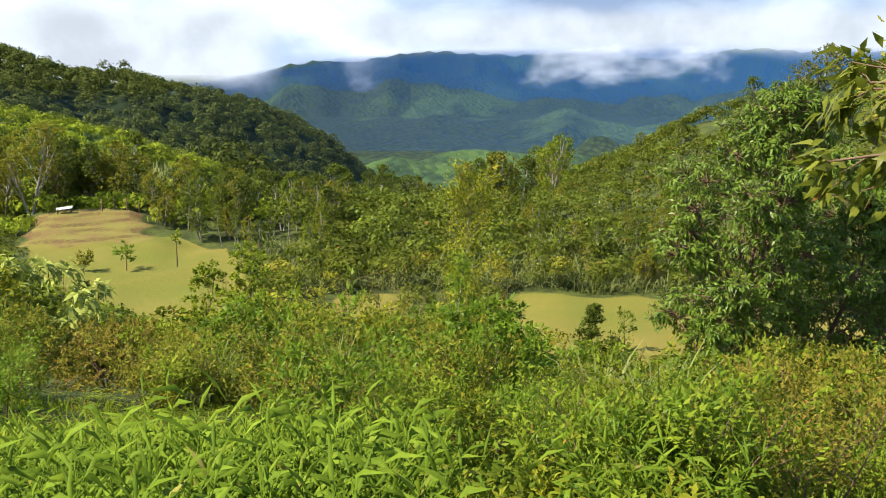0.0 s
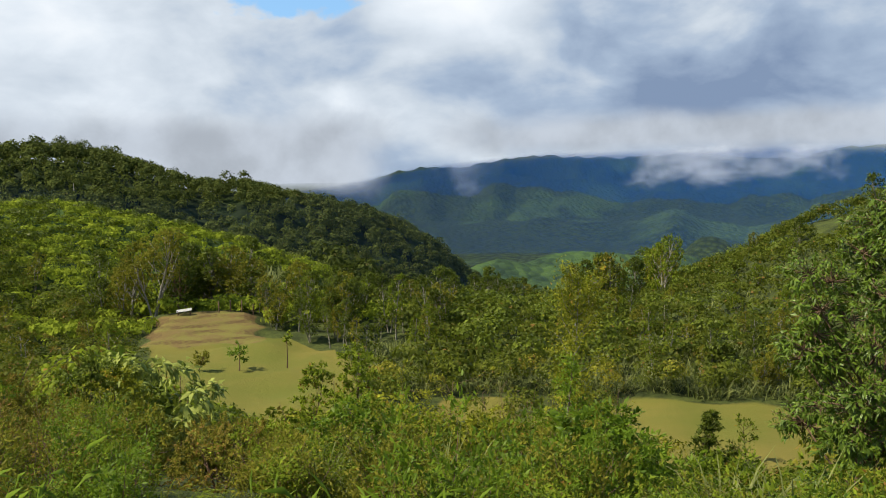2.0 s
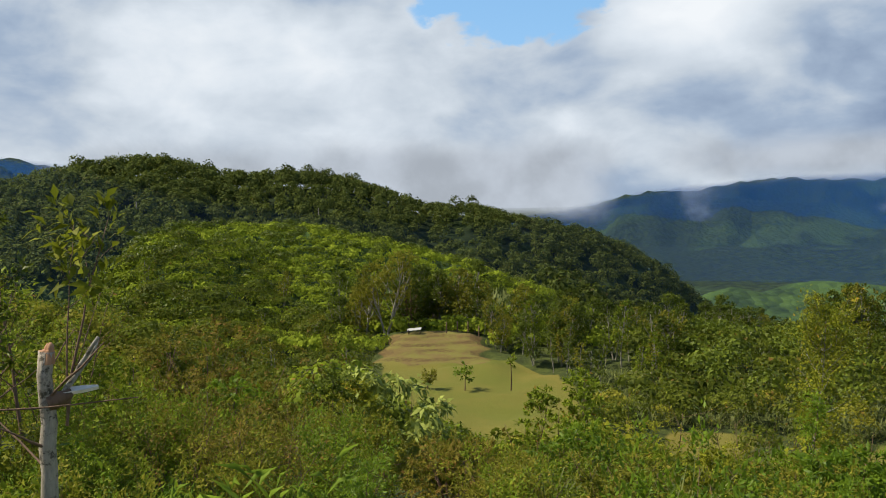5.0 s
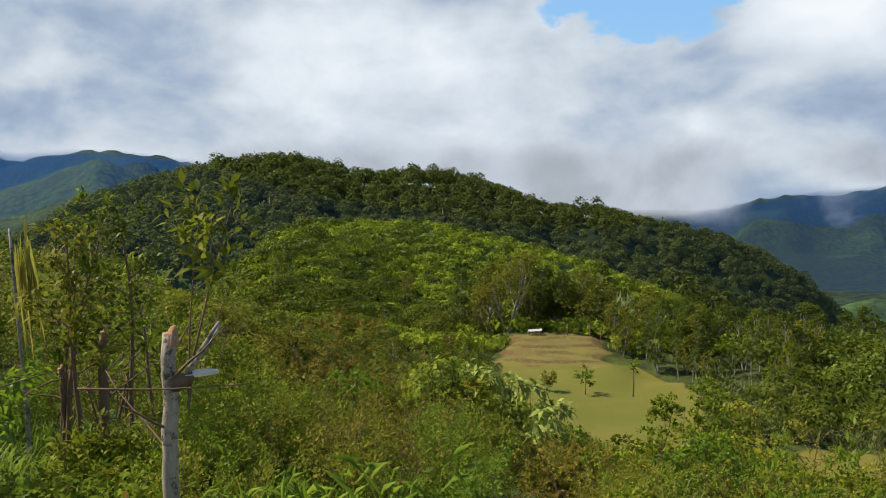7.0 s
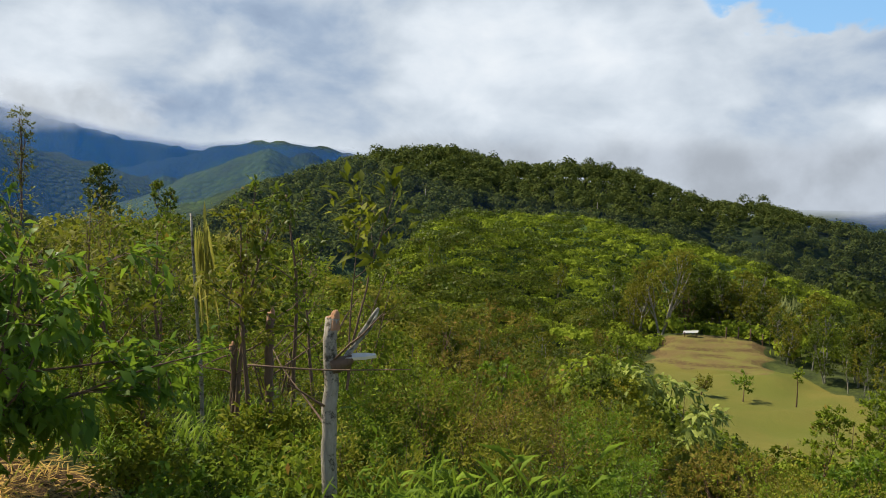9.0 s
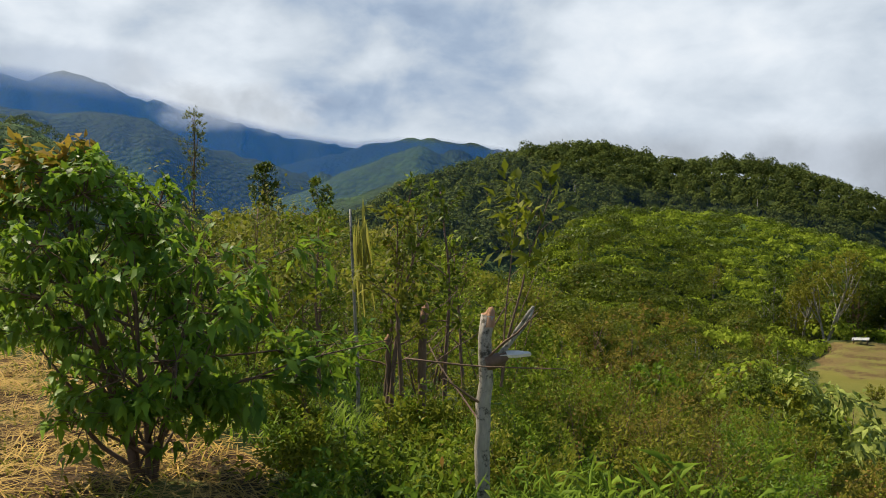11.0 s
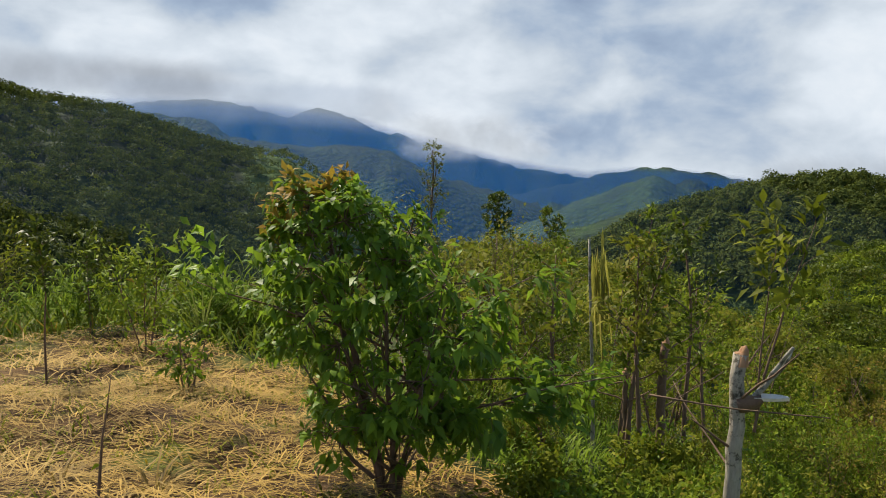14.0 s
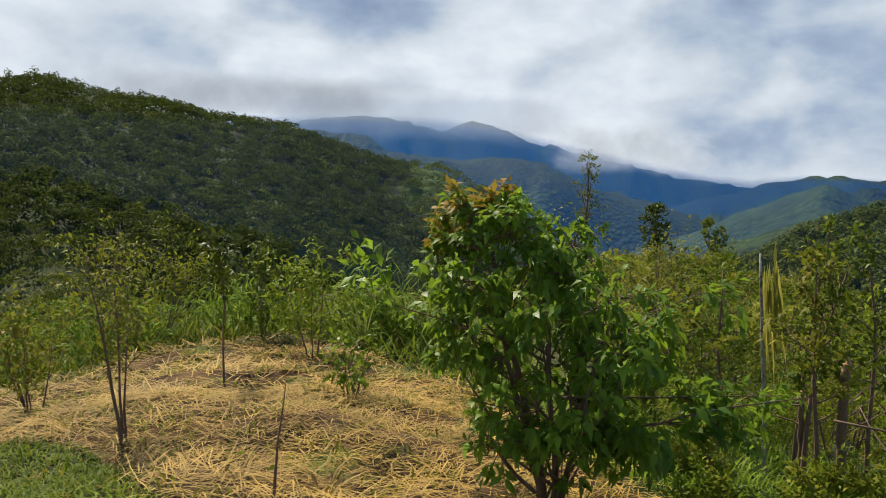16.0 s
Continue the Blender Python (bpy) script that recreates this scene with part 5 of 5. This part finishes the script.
blade_field("tall_grass", "green grass on the slope below the lookout", M_SHRUB, 235, strewn(235, 9000, (-34, 32), (3.3, 9.0)), 0.27, 0.014, 0.35, (0.8, 3.0))
blade_field("tall_grass", "light green grass band behind the straw", M_SHRUB, 236, strewn(236, 9000, (72, 114), (9.5, 19), off_straw), 0.6, 0.024, 0.3, (0.8, 3.0))
blade_field("reed_bank", "pale reeds along the far edge of the lawn", M_REED, 237, strewn(237, 8500, (-17, 13), (58, 74), lambda x, y, a, q, rng: lawn_mask(x, y) < 0.25), 1.7, 0.08, 0.4, (1.0, 4))
blade_field("reed_bank", "pale tall grass on the eastern slope", M_REED, 238, strewn(238, 5200, (-30, 2), (62, 112), lambda x, y, a, q, rng: ripple(x, y, 24.0) > 0.25), 1.3, 0.08, 0.45, (0.8, 3))
blade_field("reed_bank", "pale tall grass along the hill crest", M_REED, 239, strewn(239, 3600, (7, 21), (136, 162)), 2.0, 0.16, 0.2, (1.0, 4))
thing_mesh("pandanus", "spiky rosette palm on the slope", "palm", tuft_mesh(240, 90, 2.0, 0.1, 0.5, 1.6, 0.15, M_YELLOW), *spot(-9.9, 78.0))
thing_mesh("straw_sheaf", "fan of pale dry straw", "straw", tuft_mesh(241, 70, 0.42, 0.014, 0.6, 3.0, 0.05, M_STRAW), *spot(91.5, 5.6), kindof="stuff")
thing_mesh("straw_sheaf", "fan of pale dry straw", "straw", tuft_mesh(242, 60, 0.45, 0.016, 0.6, 3.0, 0.05, M_STRAW), *spot(101.5, 7.6), kindof="stuff")
thing_mesh("straw_sheaf", "fan of pale dry straw", "straw", tuft_mesh(243, 60, 0.42, 0.014, 0.6, 3.0, 0.05, M_STRAW), *spot(86.0, 5.4), kindof="stuff")

# ---- beside the clearing ----
scatter(NEAR, 250, 30, (44, 68), (5.0, 10), (0.35, 0.6), "shrubs round the stumps", lambda x, y, a, q, rng: ~((a > 50) & (a < 60) & (q < 7.6)))
scatter(WEEDS, 251, 60, (42, 61), (3.2, 6.8), (0.5, 1.0), "low weeds round the stumps", lambda x, y, a, q, rng: ~((a > 45) & (a < 51) & (q < 4.7)) & (straw_mask(x, y) < 0.4))
for k, (az, r, h) in enumerate([(64.5, 9.0, 1.9), (60.5, 10.5, 2.0), (66.5, 11.5, 2.2), (52.5, 10.0, 1.9), (56.5, 13.0, 2.6), (48.0, 12.0, 2.4)]):
    single("shrub", "loose green shrub above the slope", (az, r), leaf_mat=M_SHRUB if k % 2 else M_OLIVE, seed=260 + k, leaf=(0.07, 0.028), count=1200, height=h, spread=0.8, stems=4, limbs=7, low=0.25, thick=0.02, lean=0.35, twigs=4, loose=0.07)


def clearing_tree():
    """The young tree at the edge of the straw: several dark stems, glossy leaves, reddish young tips."""
    rng = np.random.default_rng(300)
    wood, shoots = lobed(rng, 1.98, 0.8, lobes=46, tips=12, lobe=0.24, thick=0.034, stems=4, low=0.2, lean=0.16, twig_wood=True)
    twigs = []
    right = np.array([0.33, 0.94, 0])
    for start, length, lift, count in ((0.5, 1.5, 0.3, 12), (0.75, 1.4, 0.3, 11), (0.5, 1.1, 0.2, 8), (0.95, 1.15, 0.4, 9)):
        limb = bent((0, 0, start), right + np.array([rng.normal(0, 0.12), 0, lift]), length, rng, 0.07, -0.02, 7)
        wood.append(tube(limb, np.linspace(0.01, 0.003, len(limb)), 5))
        for _ in range(count):
            q = limb[rng.integers(2, len(limb))]
            tw = bent(q, right * 0.4 + rng.normal(0, 0.6, 3), rng.uniform(0.2, 0.45), rng, 0.2, -0.05, 3)
            wood.append(tube(tw, np.linspace(0.004, 0.001, len(tw)), 3))
            twigs.append(tw)
    for start, length, lift in ((0.95, 1.25, 0.5), (1.0, 0.95, 0.45)):
        limb = bent((0, 0, start), -right + np.array([0, 0, lift]), length, rng, 0.08, 0.0, 7)
        wood.append(tube(limb, np.linspace(0.009, 0.003, len(limb)), 4))
        for _ in range(3):
            tw = bent(limb[-1 - rng.integers(2)], rng.normal(0, 0.5, 3) + np.array([0, 0, 0.5]), 0.28, rng, 0.2, 0.0, 3)
            twigs.append(tw)
    low = bent((0, 0, 0.08), -right * 0.9 + np.array([0, 0, 0.6]), 0.6, rng, 0.1, 0.15, 6)
    wood.append(tube(low, np.linspace(0.018, 0.01, len(low)), 5))
    top = tagged(new("tree"), "young tree with glossy dark leaves and reddish tips", "tree")
    top.matrix_basis = pose(*spot(70.7, 5.25), float(height(*spot(70.7, 5.25))) - 0.05)
    new("trunk", mesh_of("trunk", *joined(wood), M_BARK, True)).parent = top
    sprays = leaves_on(rng, twigs, 1000, 0.115, 0.046, "leaf", 0.7, 0.4, 0.03)
    new("crown", mesh_of("crown", *joined([rosettes(rng, shoots, 11, 0.09, 0.041, "leaf", 0.3, 1.1, 1.0), sprays]), M_GLOSSY)).parent = top
    high = np.argsort(-shoots[1][:, 2] - 0.7 * np.hypot(shoots[1][:, 0], shoots[1][:, 1]))[:44]
    tip = new("young_leaves", mesh_of("young_leaves", *rosettes(rng, (shoots[0][high], shoots[1][high] + np.array([0, 0, 0.06])), 8, 0.1, 0.04, "leaf", 0.1, 0.8), M_TIP))
    tip.parent = top
    tagged(tip, "reddish yellow young leaves")


clearing_tree()


def broken_trunk(label, x, y, top_z, thick, lean, seed, mat, slab=False):
    """A snapped trunk: bark below, splintered wood at the break, bare side twigs."""
    rng = np.random.default_rng(seed)
    z0 = float(height(x, y)) - 0.1
    tall = top_z - z0
    thing = tagged(new("broken_trunk"), label, "tree stump")
    thing.matrix_basis = pose(x - lean * tall, y, z0)
    line = np.array([(lean * tall * t + rng.normal(0, 0.006), rng.normal(0, 0.006), tall * t) for t in np.linspace(0, 1, 12)])
    new("trunk", mesh_of("trunk", *tube(line, thick * np.linspace(1.15, 0.92, 12) * rng.uniform(0.94, 1.06, 12), 12), mat, True)).parent = thing
    splinters = []
    for k in range(7):
        a = k / 7 * 6.28 + 0.3
        p = line[-1] + np.array([math.cos(a), math.sin(a), 0]) * thick * 0.5
        h = thick * rng.uniform(0.5, 0.9) * (1.5 if math.cos(a - 0.9) > 0.1 else 0.25)
        d = np.array([rng.normal(0, 0.06), rng.normal(0, 0.06), 1])
        splinters.append(tube([p - d * thick * 1.6, p + d * h * 0.5, p + d * h], [thick * 0.5, thick * 0.44, thick * 0.16], 7))
    tagged(new("splintered_top", mesh_of("splintered_top", *joined(splinters), M_CUT)), kind="stuff").parent = thing
    for k in range(4):
        f = rng.uniform(0.55, 0.95)
        a = rng.uniform(0, 6.28)
        tw = bent(line[int(f * 11)], (math.cos(a), math.sin(a), rng.uniform(0.1, 0.6)), rng.uniform(0.3, 0.7), rng, 0.12, 0.02, 5)
        new("twig", mesh_of("twig", *tube(tw, np.linspace(0.009, 0.003, len(tw)), 4), M_BARK, True)).parent = thing
    if slab:
        side = np.array([0.72, 0.69, 0])
        root = line[-1] + np.array([0, 0, -0.26])
        stub = bent(root, side + np.array([0, 0, 0.2]), 0.12, rng, 0.05, 0.12, 4)
        new("branch_stub", mesh_of("branch_stub", *tube(stub, np.array([0.05, 0.046, 0.04, 0.03, 0.018]), 8), M_BARK, True)).parent = thing
        end = stub[-1]
        bm = bmesh.new()
        ring = [(-0.05, 0.012), (-0.03, 0.03), (0.06, 0.028), (0.115, 0.016), (0.125, 0.0), (0.06, -0.014), (-0.04, -0.02)]
        low = [bm.verts.new((u, v, -0.008 + 0.05 * u)) for u, v in ring]
        high = [bm.verts.new((u, v, 0.01 + 0.05 * u)) for u, v in ring]
        bm.faces.new(low[::-1])
        bm.faces.new(high)
        for a, b, c, d in zip(low, low[1:] + low[:1], high[1:] + high[:1], high):
            bm.faces.new((a, b, c, d))
        me = bpy.data.meshes.new("split_wood")
        bm.to_mesh(me)
        bm.free()
        me.materials.append(M_WHITEWOOD)
        wood = new("split_wood", me)
        wood.parent = thing
        wood.matrix_basis = Matrix.Translation(end.tolist()) @ Matrix.Rotation(math.atan2(side[1], side[0]), 4, "Z") @ Matrix.Rotation(0.35, 4, "X")
        cross = bent(root + side * 0.42 + np.array([0.06, -0.06, -0.0]), -side, 0.85, rng, 0.03, 0.0, 6)
        new("bare_branch", mesh_of("bare_branch", *tube(cross, np.linspace(0.003, 0.006, len(cross)), 4), M_BARK, True)).parent = thing
        for up, far in ((1.0, 0.3), (1.0, 0.75)):
            tw = bent(stub[2], side * far + np.array([0, 0, up]), 0.36, rng, 0.14, 0.03, 6)
            new("bare_branch", mesh_of("bare_branch", *tube(tw, np.linspace(0.017, 0.009, len(tw)), 6), M_PALEBARK, True)).parent = thing
        shoot, twigs = skeleton_of(rng, 0.95, 0.3, stems=2, limbs=6, low=0.45, thick=0.008, lean=0.25, twigs=2)
        for part_name, me in (("shoot", mesh_of("shoot", *joined(shoot), M_BARK, True)), ("leaves", mesh_of("leaves", *leaves_on(rng, twigs, 170, 0.1, 0.035, "leaf", 0.6, 0.2, 0.02), M_YELLOW))):
            ob = new(part_name, me)
            ob.parent = thing
            ob.matrix_basis = Matrix.Translation(stub[2].tolist())
    return thing


broken_trunk("snapped pale tree trunk with a split branch", -4.3, 3.19, 0.76, 0.04, 0.03, 310, M_STUMP, True)
broken_trunk("snapped slim brown trunk with bare twigs", -6.76, 4.64, 0.36, 0.036, 0.04, 311, M_BARK)
broken_trunk("snapped thin brown trunk", -6.99, 4.42, 0.08, 0.024, 0.0, 312, M_BARK)
for k, (az, r, h, lean) in enumerate([(55.3, 8.6, 2.35, 0.05), (53.9, 7.2, 1.9, 0.1), (51.2, 8.4, 2.45, 0.12), (49.5, 8.8, 1.9, 0.15), (60.2, 6.6, 1.7, 0.1), (54.8, 7.4, 2.0, 0.1), (59.6, 8.4, 1.8, 0.15)]):
    single("sapling", "slim sapling with leaf tufts near the top", (az, r), turn=40 * k, leaf_mat=(M_SHRUB, M_OLIVE, M_DARK)[k % 3], seed=320 + k, leaf=(0.095, 0.036), count=400, height=h, spread=0.42, limbs=10, low=0.4, thick=0.026, lean=lean, twigs=3, loose=0.03, wood=M_BARK)


def dry_fronds():
    rng = np.random.default_rng(330)
    n = 24
    x, y, z = -7.43, 4.39, 1.2
    turn = rng.uniform(0, 6.28, n)
    out = np.stack([0.07 * np.cos(turn) + 0.03, 0.07 * np.sin(turn) + 0.05, np.full(n, -1.0)], -1)
    base = rng.normal(0, 1, (n, 3)) * np.array([0.035, 0.035, 0.14]) - np.array([0, 0, 0.1])
    v, f = leaves(base, unit(out), unit(rng.normal(size=(n, 3))), rng.uniform(0.25, 0.8, n), 0.03, 0.3, 0.05)
    g = float(height(x, y))
    thing = tagged(new("dry_plant"), "withered yellow fronds hanging from a thin stem", "plant")
    thing.matrix_basis = pose(x, y, g - 0.05)
    new("stem", mesh_of("stem", *tube(bent((0, 0, 0), (0.02, 0, 1), z - g + 0.05, rng, 0.02, 0, 6), np.linspace(0.022, 0.012, 7), 6), M_PALEBARK, True)).parent = thing
    fronds = new("fronds", mesh_of("fronds", v + np.array([0, 0, z - g]), f, M_FROND))
    fronds.parent = thing


dry_fronds()

# saplings standing in the straw
single("sapling", "thin dark stems with a feathery olive top", (98.4, 6.9), leaf_mat=M_OLIVE, seed=340, leaf=(0.07, 0.022), count=520, height=1.5, spread=0.42, stems=4, limbs=7, low=0.5, thick=0.016, lean=0.12, twigs=4, loose=0.04)
single("sapling", "slim sapling with a narrow leafy top", (92.2, 9.3), leaf_mat=M_DARK, seed=341, leaf=(0.1, 0.04), count=240, height=1.65, spread=0.16, limbs=9, low=0.62, thick=0.013, lean=0.05, twigs=2, loose=0.03)
single("sapling", "bare brown stick with few leaves", (89.3, 5.0), leaf_mat=M_SHRUB, seed=342, leaf=(0.05, 0.02), count=14, height=0.78, spread=0.06, limbs=3, low=0.3, thick=0.011, lean=0.05, twigs=1)
single("shrub", "broad feathery olive bush behind the straw", (97.0, 13.8), leaf_mat=M_YELLOW, seed=343, leaf=(0.12, 0.035), count=1500, height=1.7, spread=0.95, stems=6, limbs=8, low=0.2, thick=0.02, lean=0.5, twigs=5, loose=0.07)
single("shrub", "thin reddish shrub at the edge of the straw", (103.5, 9.5), leaf_mat=M_OLIVE, seed=344, leaf=(0.09, 0.035), count=700, height=1.15, spread=0.5, stems=5, limbs=7, low=0.3, thick=0.014, lean=0.35, twigs=4, loose=0.05)
single("sapling", "small dark leafy sapling behind the straw", (89.8, 12.5), leaf_mat=M_DARK, seed=345, leaf=(0.1, 0.045), count=420, height=1.45, spread=0.3, limbs=12, low=0.2, thick=0.014, twigs=3, loose=0.04)
single("shrub", "green leafy sprout in the straw", (84.0, 8.3), leaf_mat=M_BROAD, seed=346, leaf=(0.1, 0.04), count=240, height=0.8, spread=0.28, stems=3, limbs=6, low=0.2, thick=0.01, lean=0.3, twigs=3, loose=0.04)
single("shrub", "leafy green sapling behind the straw", (86.5, 11.0), leaf_mat=M_SHRUB, seed=347, leaf=(0.12, 0.045), count=600, height=1.35, spread=0.5, stems=3, limbs=8, low=0.25, thick=0.014, lean=0.3, twigs=4, loose=0.05)

# ---- the bench above the terraces ----


def box(cx, cy, cz, sx, sy, sz):
    bm = bmesh.new()
    bmesh.ops.create_cube(bm, size=1)
    bmesh.ops.scale(bm, vec=(sx, sy, sz), verts=bm.verts)
    bmesh.ops.translate(bm, vec=(cx, cy, cz), verts=bm.verts)
    bmesh.ops.bevel(bm, geom=bm.edges, offset=min(sx, sy, sz) * 0.15, segments=1, affect="EDGES")
    return bm


def part(name, bm, mat, parent, label=""):
    me = bpy.data.meshes.new(name)
    bm.to_mesh(me)
    bm.free()
    me.materials.append(mat)
    ob = new(name, me)
    ob.parent = parent
    return tagged(ob, label)


def shelter():
    x, y = spot(24.7, 89.5)
    thing = tagged(new("field_shelter"), "small low shelter with a pale tin roof", "shelter")
    thing.matrix_basis = pose(x, y, float(height(x, y)) - 0.1, 0, 0, 20)
    for px in (-0.6, 0.6):
        for py in (-0.4, 0.4):
            part("post", box(px, py, 0.3, 0.07, 0.07, 0.6), M_BARK, thing)
    roof = part("roof", box(0, 0, 0.0, 1.5, 0.9, 0.04), M_TIN, thing, "pale weathered roof sheet")
    roof.matrix_basis = Matrix.Translation((0, 0, 0.6)) @ Matrix.Rotation(0.12, 4, "X") @ Matrix.Rotation(-0.1, 4, "Y")


shelter()
for k in range(7):
    x, y = spot(22.5 - k * 0.75, 89.5 + 0.6 * (k % 2))
    post = tagged(new("fence_post", mesh_of("fence_post", *tube([(0, 0, -0.1), (0.03, 0, 0.6), (0.02, 0, 1.2)], [0.07, 0.065, 0.055], 7), M_BARK, True)), "weathered wooden post behind the terraces", "post", "posts behind the terraces")
    post.matrix_basis = pose(x, y, float(height(x, y)), 0, 0, 50 * k)


# bare dead trunks on the wooded hill
for k, (az, r, tall) in enumerate([(35.6, 262, 12.0), (42.6, 300, 9.0), (31.0, 330, 9.0)]):
    x, y = spot(az, r)
    snag = tagged(new("dead_tree", mesh_of("dead_tree", *tube([(0, 0, -0.3), (0.1, 0, tall * 0.5), (0.0, 0.1, tall)], [0.28, 0.22, 0.08], 7), M_PALEBARK, True)), "bare pale dead tree trunk in the forest", "dead tree", "dead trunks")
    snag.matrix_basis = pose(x, y, float(height(x, y)))
